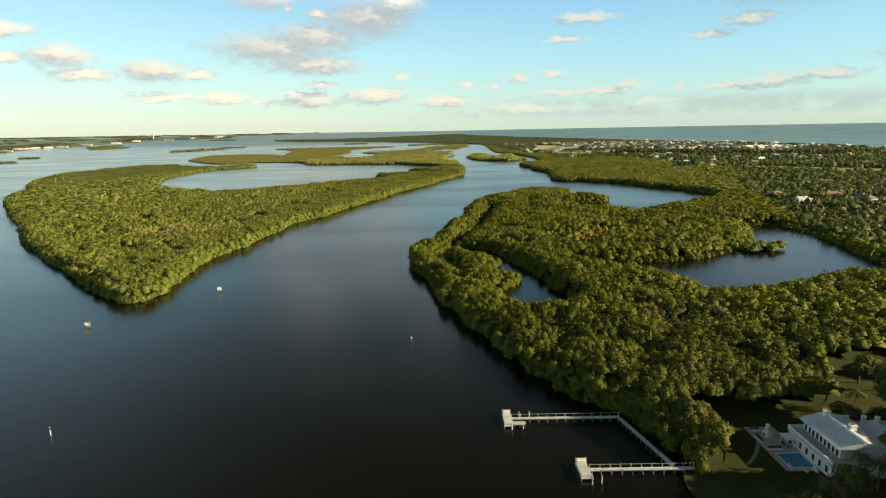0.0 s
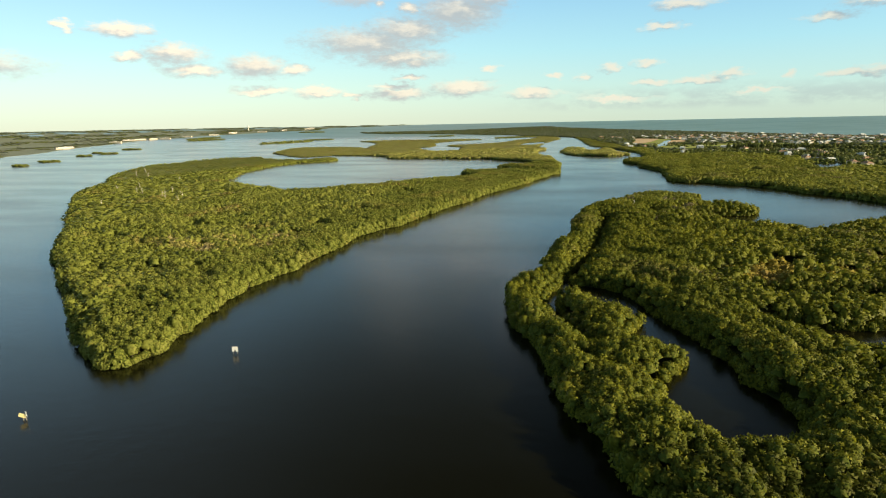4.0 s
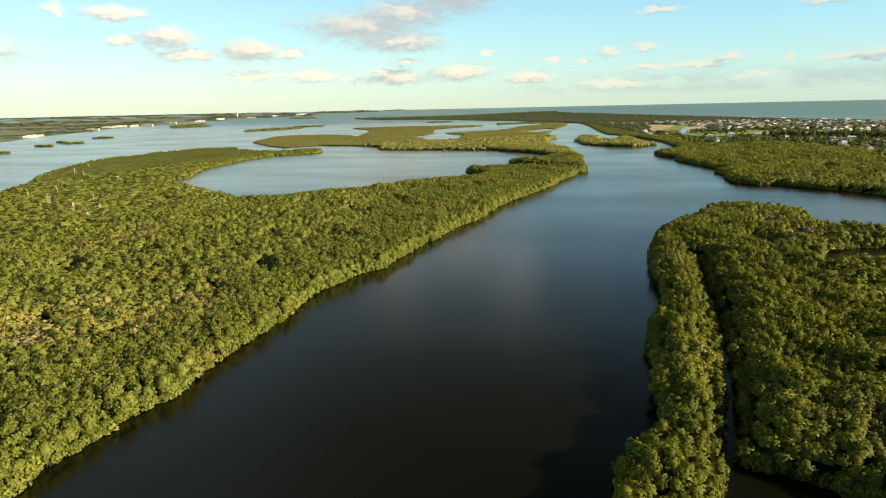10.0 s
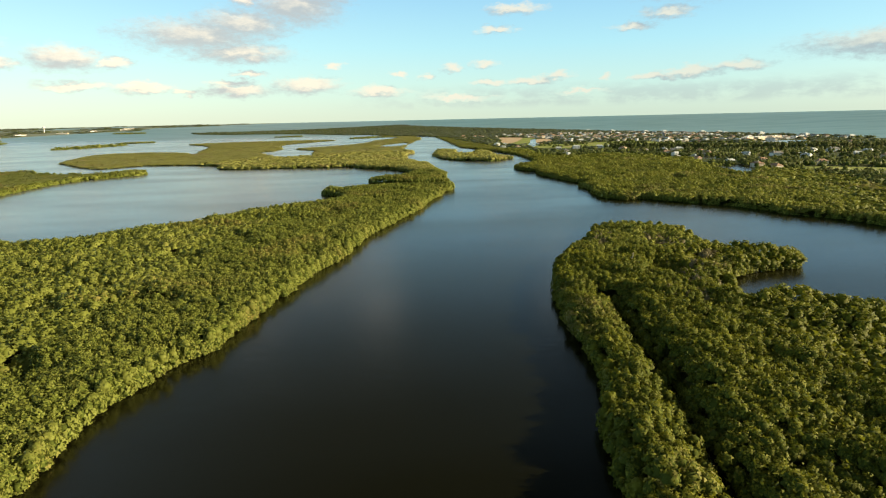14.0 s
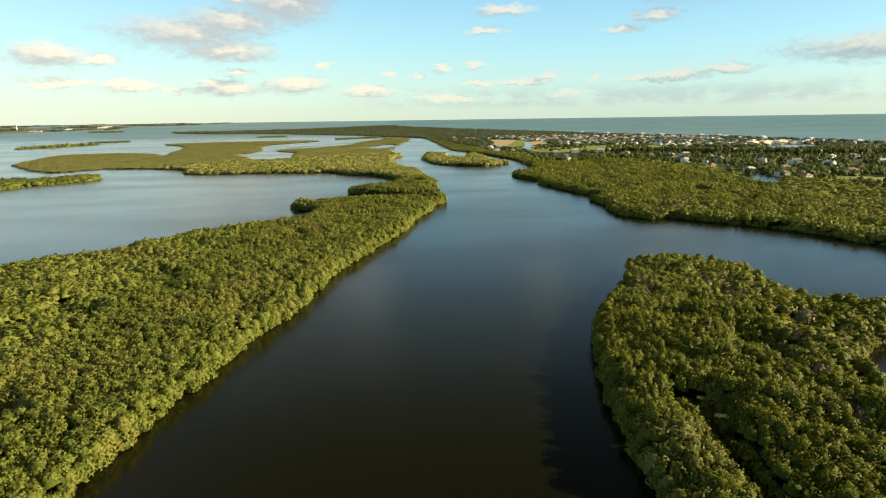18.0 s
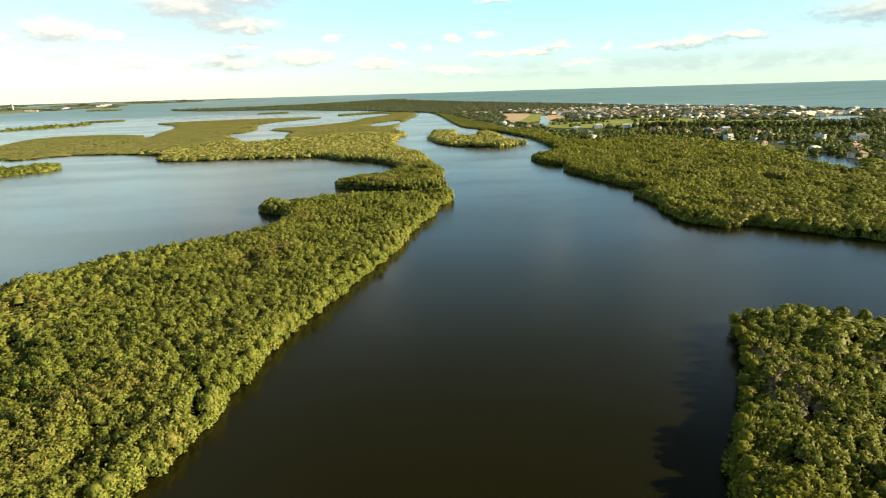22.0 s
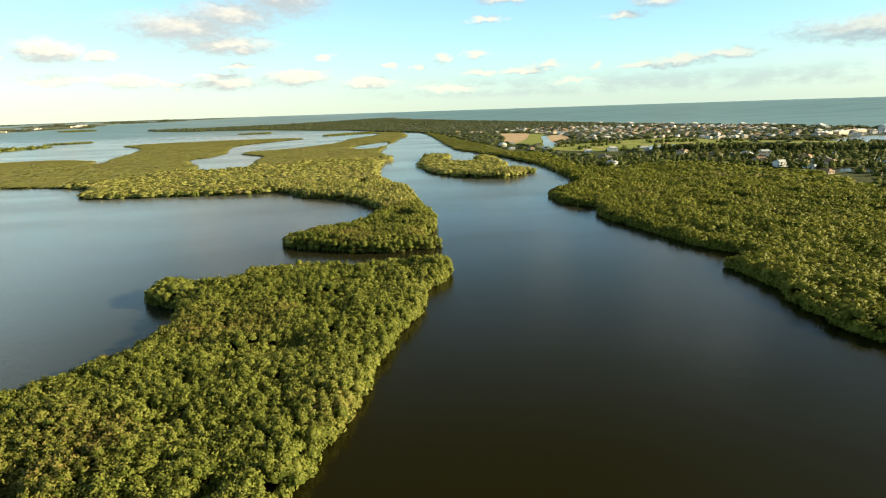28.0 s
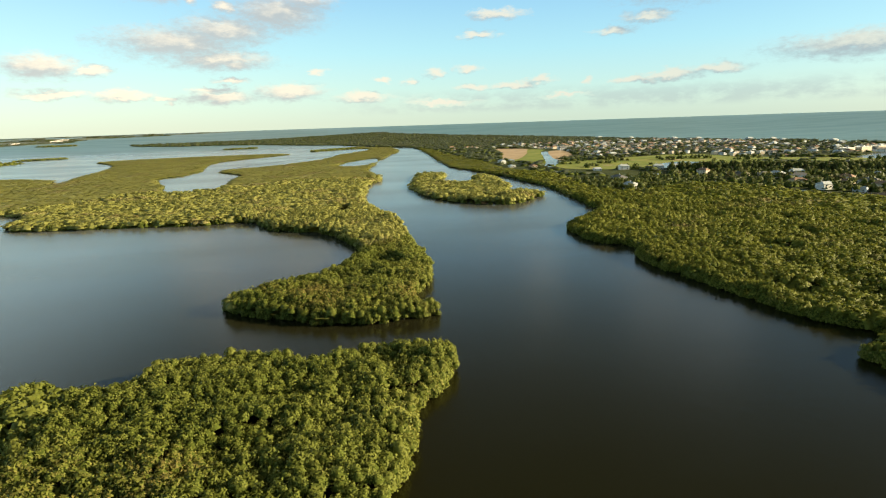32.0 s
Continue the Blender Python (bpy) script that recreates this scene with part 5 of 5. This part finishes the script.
def dock(name, along, start, end, platform, label, rails=True):
    """A plank pier on piles from the shore to a head platform. along: +1 runs west."""
    ob = empty(name, (0, 0, 0), label, "pier", "private piers")
    x0, y0 = start
    x1, y1 = end
    z, half = 1.25, 0.58
    length = x0 - x1
    part("stringer", boxes(((x1, y0 - half + 0.1, z - 0.3), (x0, y0 - half + 0.25, z - 0.05)), ((x1, y0 + half - 0.25, z - 0.3), (x0, y0 + half - 0.1, z - 0.05))), DECK, ob)
    plank = bmesh.new()
    box(plank, (-0.14, -half, -0.05), (0.14, half, 0.0), 0.01)
    mesh = bpy.data.meshes.new("plank")
    plank.to_mesh(mesh)
    plank.free()
    mesh.materials.append(DECK)
    for k in range(int(length / 0.3)):
        piece = new("plank", mesh)
        piece.parent, piece.location = ob, (x1 + 0.15 + 0.3 * k, y0, z)
    pile = bmesh.new()
    tube(pile, [(0, 0, -1.2), (0, 0, 2.3)], [0.10, 0.075], 7)
    pile_mesh = bpy.data.meshes.new("pile")
    pile.to_mesh(pile_mesh)
    pile.free()
    pile_mesh.materials.append(DECK)
    low = bmesh.new()
    tube(low, [(0, 0, -1.2), (0, 0, z + 0.1)], [0.14, 0.13], 8)
    low_mesh = bpy.data.meshes.new("pile")
    low.to_mesh(low_mesh)
    low.free()
    low_mesh.materials.append(PILE)
    steps = int(length / 2.55)
    for k in range(steps + 1):
        x = x1 + 0.2 + k * (length - 0.4) / steps
        for y, m in ((y0 + half + 0.05, pile_mesh), (y0 - half - 0.05, low_mesh)):
            piece = new("pile", m)
            piece.parent, piece.location = ob, (x, y, 0)
    if rails:
        part("handrail", boxes(((x1 + 0.2, y0 + half, 2.12), (x0 - 0.2, y0 + half + 0.07, 2.19)), bevel=0.01), DECK, ob)
    a, b = platform
    head = part("platform", boxes(((a[0], a[1], z - 0.05), (b[0], b[1], z + 0.1)), bevel=0.02), DECK, ob, "white boarded pier head")
    part("skirt_board", boxes(((a[0], a[1], z - 0.75), (a[0] + 0.08, b[1], z - 0.05)), ((a[0], a[1], z - 0.75), (b[0], a[1] + 0.08, z - 0.05))), WHITE, head)
    for x, y in ((a[0], a[1]), (b[0], a[1]), (a[0], b[1]), (b[0], b[1])):
        piece = new("pile", pile_mesh)
        piece.parent, piece.location = ob, (x, y, 0)
    part("seat", boxes(((a[0] + 0.15, b[1] - 0.7, z + 0.1), (b[0] - 0.15, b[1] - 0.15, z + 0.55)), ((a[0] + 0.15, b[1] - 0.25, z + 0.55), (b[0] - 0.15, b[1] - 0.15, z + 1.0)), bevel=0.03), WHITE, ob)
    return ob


dock("pier", 1, (61.0, 122.4), (34.8, 122.4), ((32.2, 119.6), (34.8, 125.9)), "white plank pier with a handrail and a square head")
dock("pier", 1, (50.2, 147.6), (18.4, 147.6), ((16.2, 144.3), (18.5, 151.0)), "white plank pier running out from the mangroves")


def boardwalk():
    """The walkway along the shore that joins the two piers."""
    ob = empty("boardwalk", (0, 0, 0), "narrow shore boardwalk joining the two piers", "boardwalk")
    a, b = Vector((49.8, 146.8, 1.2)), Vector((56.0, 123.4, 1.2))
    way = (b - a).normalized()
    turn = math.degrees(math.atan2(way.y, way.x))
    plank = bmesh.new()
    box(plank, (-0.14, -0.7, -0.05), (0.14, 0.7, 0.0), 0.01)
    mesh = bpy.data.meshes.new("plank")
    plank.to_mesh(mesh)
    plank.free()
    mesh.materials.append(DECK)
    for k in range(int((b - a).length / 0.3)):
        piece = new("plank", mesh)
        piece.parent = ob
        piece.matrix_basis = pose(*(a + way * (0.15 + 0.3 * k)), 0, 0, turn)
    for k in range(11):
        p = a + way * (0.4 + 2.25 * k)
        for s in (-0.75, 0.75):
            bm = bmesh.new()
            q = p + Vector((-way.y, way.x, 0)) * s
            tube(bm, [(q.x, q.y, -1.0), (q.x, q.y, 1.5)], [0.12, 0.11], 7)
            part("pile", bm, PILE, ob)


boardwalk()
low_deck = empty("mooring_deck", (18.8, 144.6, 0), "low mooring deck at the pier head", "deck")
part("deck", boxes(((0, 0, 0.75), (3.6, 1.9, 0.9)), bevel=0.02), DECK, low_deck)
for x in (0.1, 1.8, 3.4):
    part("pile", boxes(((x, 0, -1), (x + 0.2, 0.2, 1.0))), PILE, low_deck)
for x, y in ((34.4, 118.0), (36.8, 118.5), (18.2, 143.4), (21.5, 143.9), (24.0, 149.6), (21.0, 149.8)):
    bm = bmesh.new()
    tube(bm, [(0, 0, -1.5), (0.05, 0, 2.2), (0.05, 0, 2.3)], [0.16, 0.13, 0.05], 8)
    tagged(part("mooring_post", bm, DECK), "lone pale mooring post in the water", "post", "mooring posts").location = (x, y, 0)


def markers():
    """Channel markers standing in the lagoon."""
    ob = empty("channel_sign", (-121.9, 287.0, 0), "white square warning board on two piles in the lagoon", "sign", "", 10)
    for x in (-0.85, 0.65):
        part("pile", boxes(((x, -0.1, -1.5), (x + 0.2, 0.1, 1.6)), bevel=0.02), PILE, ob)
    board = part("board", boxes(((-1.05, -0.16, 1.0), (1.05, -0.1, 3.0)), bevel=0.02), SIGN, ob)
    part("notice", boxes(((-0.3, -0.18, 1.0), (0.35, -0.165, 1.65))), DARKWOOD, board, "dark panel on the board")
    ob = empty("channel_sign", (-160.0, 234.6, 0), "weathered yellow and white boards on a pile cluster", "sign")
    for x, y in ((-0.5, 0), (0.5, 0.2), (0, 0.6)):
        bm = bmesh.new()
        tube(bm, [(x, y, -1.5), (x * 0.6, y * 0.6, 2.0)], [0.18, 0.15], 8)
        part("pile", bm, PILE, ob)
    one = part("board", boxes(((-1.0, -0.05, -0.6), (1.0, 0.05, 0.6)), bevel=0.02), YELLOW, ob, "faded yellow board")
    one.matrix_basis = pose(-0.3, -0.3, 1.7, 0, 25, 20)
    two = part("board", boxes(((-0.8, -0.05, -0.7), (0.8, 0.05, 0.7)), bevel=0.02), SIGN, ob)
    two.matrix_basis = pose(0.5, 0.2, 2.1, 0, -15, -35)
    ob = empty("day_beacon", (-114.4, 144.3, 0), "slim pile beacon with a green daymark", "beacon", "", -10)
    bm = bmesh.new()
    tube(bm, [(0, 0, -1.5), (0.1, 0, 2.6), (0.1, 0, 2.7)], [0.14, 0.12, 0.05], 8)
    part("pile", bm, SIGN, ob)
    part("daymark", boxes(((-0.25, -0.2, 1.7), (0.45, -0.14, 2.4)), bevel=0.02), GREEN, ob, "green square daymark")
    ob = empty("day_beacon", (-14.2, 211.6, 0), "slim white pile beacon with a small board", "beacon")
    bm = bmesh.new()
    tube(bm, [(0, 0, -1.5), (0, 0, 2.4), (0, 0, 2.5)], [0.14, 0.11, 0.05], 8)
    part("pile", bm, PILE, ob)
    part("daymark", boxes(((-0.3, -0.2, 1.5), (0.3, -0.13, 2.2)), bevel=0.02), SIGN, ob)


markers()


def palm(rng, height):
    """A palm: a curved ringed trunk and feathered fronds."""
    ob = empty("palm_tree", (0, 0, 0), "tall palm with a ragged crown of fronds", "palm", "palms")
    lean = rng.uniform(0.2, 0.8)
    bm = bmesh.new()
    pts = [(lean * (s ** 2), 0, height * s) for s in np.linspace(0, 1, 7)]
    tube(bm, pts, list(np.linspace(0.24, 0.13, 7)), 8)
    part("trunk", bm, BARK, ob)
    crown_at = Vector(pts[-1])
    for k in range(15):
        a = 2 * math.pi * k / 15 + rng.uniform(-0.15, 0.15)
        up = rng.uniform(-0.1, 0.9)
        bm = bmesh.new()
        out = Vector((math.cos(a), math.sin(a), 0))
        side = Vector((-out.y, out.x, 0))
        spine = [crown_at + out * (2.7 * s) + Vector((0, 0, up * 1.8 * s - 2.3 * s * s)) for s in np.linspace(0, 1, 8)]
        for i in range(7):
            p, q = spine[i], spine[i + 1]
            wide = 0.62 * math.sin(math.pi * (i + 1.2) / 8.5)
            for sgn in (-1, 1):
                mid = (p + q) / 2
                tip = mid + side * sgn * wide + Vector((0, 0, -0.35 * wide)) + out * 0.25
                bm.faces.new([bm.verts.new(v) for v in (p, mid, tip)])
                bm.faces.new([bm.verts.new(v) for v in (mid, q, tip + out * 0.28)])
        part("frond", bm, PALM, ob)
    return ob


def build_palms():
    rng = random.Random(8)
    kinds = [palm(rng, h) for h in (6.5, 8.0, 7.2)]
    spots = [(119.9, 149.8), (96.5, 115.6), (99.5, 113.8), (103.5, 116.0), (107, 121), (111.5, 126), (109, 117), (101.5, 111.5)]
    for _ in range(16):
        spots.append((rng.uniform(520, 728), rng.uniform(1313, 1600)))
    for _ in range(8):
        spots.append((rng.uniform(312, 442), rng.uniform(1456, 1573)))
    for i, (x, y) in enumerate(spots):
        place = pose(x, y, 0.4, 0, 0, rng.uniform(0, 360))
        if i < 3:
            kinds[i].matrix_basis = place
        else:
            copy_thing(kinds[i % 3], place)


build_palms()


def snag(rng, height):
    """A bleached dead tree: a leaning trunk with a few bare limbs."""
    ob = empty("dead_tree", (0, 0, 0), "bleached bare dead tree standing above the mangroves", "dead tree", "dead trees in the mangroves")
    bm = bmesh.new()
    top = Vector((rng.uniform(-0.8, 0.8), rng.uniform(-0.8, 0.8), height))
    tube(bm, [(0, 0, 0), tuple(top * 0.5 + Vector((0.2, 0, 0))), tuple(top)], [0.34, 0.24, 0.08], 7)
    part("trunk", bm, SNAG, ob)
    for k in range(5):
        s = rng.uniform(0.5, 0.92)
        p = top * s
        a = rng.uniform(0, 6.28)
        reach = rng.uniform(1.2, 2.6)
        bm = bmesh.new()
        tube(bm, [tuple(p), tuple(p + Vector((math.cos(a) * reach * 0.5, math.sin(a) * reach * 0.5, reach * 0.35))), tuple(p + Vector((math.cos(a) * reach, math.sin(a) * reach, reach * 0.9)))], [0.14, 0.10, 0.03], 6)
        part("limb", bm, SNAG, ob)
    return ob


def build_snags():
    rng = random.Random(9)
    kinds = [snag(rng, h) for h in (12.5, 11.0, 13.5)]
    spots = [(-432, 689), (-407, 690), (-468, 703), (-448, 731), (-546, 759), (-521, 770), (-532, 871), (-455, 621), (-415, 670), (-676, 968), (-702, 1027), (-611, 910), (-494, 728), (-390, 656), (78, 611)]
    for i, (x, y) in enumerate(spots):
        place = pose(x, y, 0.2, 0, 0, rng.uniform(0, 360))
        if i < 3:
            kinds[i].matrix_basis = place
        else:
            copy_thing(kinds[i % 3], place)


build_snags()


def mangrove_tree(rng, height, leaves, label):
    """A single mangrove of the front row: arching prop roots, a forked trunk and a leafy crown."""
    ob = empty("mangrove_tree", (0, 0, 0), label, "mangrove", "front-row mangroves along the channel")
    bm = bmesh.new()
    tube(bm, [(0, 0, 0.7), (0.15, 0.1, height * 0.4), (0.1, -0.1, height * 0.72)], [0.15, 0.12, 0.07], 6)
    for k in range(3):
        a = k * 2.1 + rng.random()
        tube(bm, [(0.12, 0.05, height * 0.38), (math.cos(a) * 0.9, math.sin(a) * 0.9, height * 0.7)], [0.08, 0.03], 5)
    part("trunk", bm, BARK, ob)
    bm = bmesh.new()
    for k in range(6):
        a = k * 1.05 + rng.uniform(-0.2, 0.2)
        r = rng.uniform(0.8, 1.3)
        tube(bm, [(0, 0, 1.1), (math.cos(a) * r * 0.6, math.sin(a) * r * 0.6, 0.8), (math.cos(a) * r, math.sin(a) * r, -0.5)], [0.06, 0.05, 0.04], 5)
    part("prop_roots", bm, BARK, ob)
    verts, faces, _, lean = crown(rng, 150, 3, 7, 0.0, 0.26)
    verts = verts * np.array([2.3, 2.3, height * 0.36]) + np.array([0, 0, height * 0.68])
    leafy(mesh_object("crown", verts, faces, leaves, ob), lean)
    return ob


def build_front_row():
    rng = random.Random(14)
    tops = (6.4, 7.4, 6.0, 8.2, 6.8)
    # the same trees twice; the east bank's shade is in its leaf colour
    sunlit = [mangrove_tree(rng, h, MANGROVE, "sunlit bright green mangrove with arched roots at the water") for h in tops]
    shaded = [mangrove_tree(rng, h, MANGROVE_SHADED, "mangrove in shade-dark green with arched roots at the water") for h in tops]
    used = set()
    spots = []
    for line, lo, hi, step in ((inset(LEFT, 3.0), (-182, 273), (52, 1027), 1), (inset(RIGHT, 3.4), (-39, 156), (169, 736), 1), (inset(MIDDLE, 3.6), (-78, 1046), (65, 1248), 1)):
        chosen = line[(line[:, 0] > lo[0]) & (line[:, 0] < hi[0]) & (line[:, 1] > lo[1]) & (line[:, 1] < hi[1])]
        spots += [tuple(p) for p in chosen[::step]]
    spots = [p for p in spots if shore_distance(np.array([p]), CHANNEL_LINE)[0] < 170]
    rng.shuffle(spots)
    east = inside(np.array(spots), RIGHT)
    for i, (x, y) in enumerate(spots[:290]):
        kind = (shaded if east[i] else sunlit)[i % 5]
        place = pose(x + rng.uniform(-1, 1), y + rng.uniform(-1, 1), 0.1, 0, 0, rng.uniform(0, 360))
        if kind.name not in used:
            used.add(kind.name)
            kind.matrix_basis = place
        else:
            copy_thing(kind, place)


build_front_row()


# ---- small islets far out in the lagoon, and the dark tree belt ----
def islet(x, y, long, wide, turn, seed):
    a = np.linspace(0, 2 * math.pi, 14, endpoint=False)
    c, s = math.cos(radians(turn)), math.sin(radians(turn))
    pts = [(x + math.cos(t) * long * c - math.sin(t) * wide * s, y + math.cos(t) * long * s + math.sin(t) * wide * c) for t in a]
    outline = ring(pts, 6.0, 3.0, seed)
    sheet("ground_islet", outline, MUD, 0.2, 0, "low muddy islet in the lagoon", "ground", skirt=0.6)
    pts = field(outline, max(4.0, wide * 0.35), seed)
    rng = np.random.default_rng(seed)
    if len(pts):
        scatter("islet_mangroves", pts, np.full(len(pts), max(3.0, wide * 0.3)) * rng.uniform(0.8, 1.2, len(pts)), rng.uniform(3.0, 6.0, len(pts)), CROWNS_MID, MANGROVE, "dark mangrove clump on a small islet", seed, 0.7)


for i, spec in enumerate(((-1248, 1391, 26, 16, 20), (-1358, 1641, 23, 14, 0), (-1378, 1765, 29, 16, 30), (-1533, 2072, 34, 17, 10), (-1469, 1820, 17, 12, 0), (-1828, 3082, 117, 31, 60), (-1943, 3240, 117, 34, 70), (-1530, 3914, 91, 34, 10),
                          (-507, 3325, 72, 29, 20), (-78, 2912, 124, 23, 40), (-1144, 2626, 169, 55, 72), (-1118, 2977, 78, 18, 30), (-1190, 1248, 17, 12, 0), (212, 367, 20, 9, 10))):
    islet(*spec, 700 + 3 * i)


def belt():
    """The tall dark tree belt behind the canal houses."""
    rng = np.random.default_rng(77)
    s = rng.random(420)
    line = np.array([(495, 1645), (600, 1595), (700, 1535), (840, 1455), (1014, 1390)], float)
    seg = np.interp(s, np.linspace(0, 1, 5), line[:, 0]), np.interp(s, np.linspace(0, 1, 5), line[:, 1])
    pts = np.stack(seg, 1) + rng.normal(0, 8, (420, 2))
    scatter("tree_belt", pts, rng.uniform(3.4, 5.5, 420), rng.uniform(10, 17, 420), CROWNS_EDGE, WOODS, "tall dark casuarina belt behind the houses", 78, 2.0, "trees")


belt()


def garden_tree(rng, height, spread):
    """A broad garden tree: a forked trunk and a crown of leafy lumps."""
    ob = empty("garden_tree", (0, 0, 0), "broad dark garden tree near the white house", "tree", "garden trees round the villa")
    bm = bmesh.new()
    tube(bm, [(0, 0, -0.2), (0.1, 0, height * 0.3), (0.2, 0.1, height * 0.55)], [0.34, 0.26, 0.14], 8)
    for k in range(4):
        a = k * 1.6 + rng.random()
        tube(bm, [(0.1, 0, height * 0.32), (math.cos(a) * spread * 0.35, math.sin(a) * spread * 0.35, height * 0.55), (math.cos(a) * spread * 0.6, math.sin(a) * spread * 0.6, height * 0.72)], [0.16, 0.10, 0.04], 6)
    part("trunk", bm, BARK, ob)
    allv, allf, alln, base = [], [], [], 0
    for k in range(7):
        a, r = k * 0.9 + rng.random(), (0 if k == 0 else spread * rng.uniform(0.35, 0.62))
        verts, faces, _, lean = crown(rng, 80, 2, 6, 0.0, 0.26)
        size = spread * rng.uniform(0.42, 0.58)
        verts = verts * np.array([size, size, size * 1.0]) + np.array([math.cos(a) * r, math.sin(a) * r, height - size * 1.0 - r * 0.45])
        allv.append(verts)
        alln.append(lean)
        allf.append(faces + base)
        base += len(verts)
    leafy(mesh_object("crown", np.concatenate(allv), np.concatenate(allf), GARDEN, ob), np.concatenate(alln))
    return ob


GARDEN = foliage("garden_leaves", (0.02, 0.03, 0.006), (0.065, 0.075, 0.012), (0.15, 0.15, 0.025), (0.15, 0.12, 0.04), 0.02, 0.05)


def build_garden():
    rng = random.Random(21)
    kinds = [garden_tree(rng, h, s) for h, s in ((7.5, 3.6), (9.0, 4.2), (11.0, 4.6), (6.5, 3.2))]
    spots = []
    areas = ((99, 86, 128, 108, 18), (120, 112, 150, 142, 14), (108, 137, 118, 142, 2), (134, 152, 170, 176, 9))
    for x0, y0, x1, y1, count in areas:
        for _ in range(count):
            spots.append((rng.uniform(x0, x1), rng.uniform(y0, y1)))
    spots += [(61.5, 148.5), (63.5, 145.5), (64.0, 135.5), (66.0, 139.0), (64.5, 125.5), (78.0, 103.5), (83.5, 106.0), (88.5, 107.0), (73.0, 104.0)]
    # tall trees out of view to the east, added to shade villa and lawn
    for _ in range(16):
        spots.append((rng.uniform(121, 142), rng.uniform(96, 147)))
    spots += [(99, 101), (104, 106), (101, 94), (109, 111), (97.5, 89)]
    kinds += [garden_tree(rng, h, s) for h, s in ((16.0, 6.0), (18.0, 6.5))]
    for i, (x, y) in enumerate(spots):
        k = i if i < 6 else 4 + i % 2 if i >= len(spots) - 21 else i % 4
        place = pose(x, y, 0.45, 0, 0, rng.uniform(0, 360))
        if i < 6:
            kinds[k].matrix_basis = place if i < 4 else pose(132 + 6 * (i - 4), 118 + 14 * (i - 4), 0.45)
        else:
            copy_thing(kinds[k], place)


build_garden()
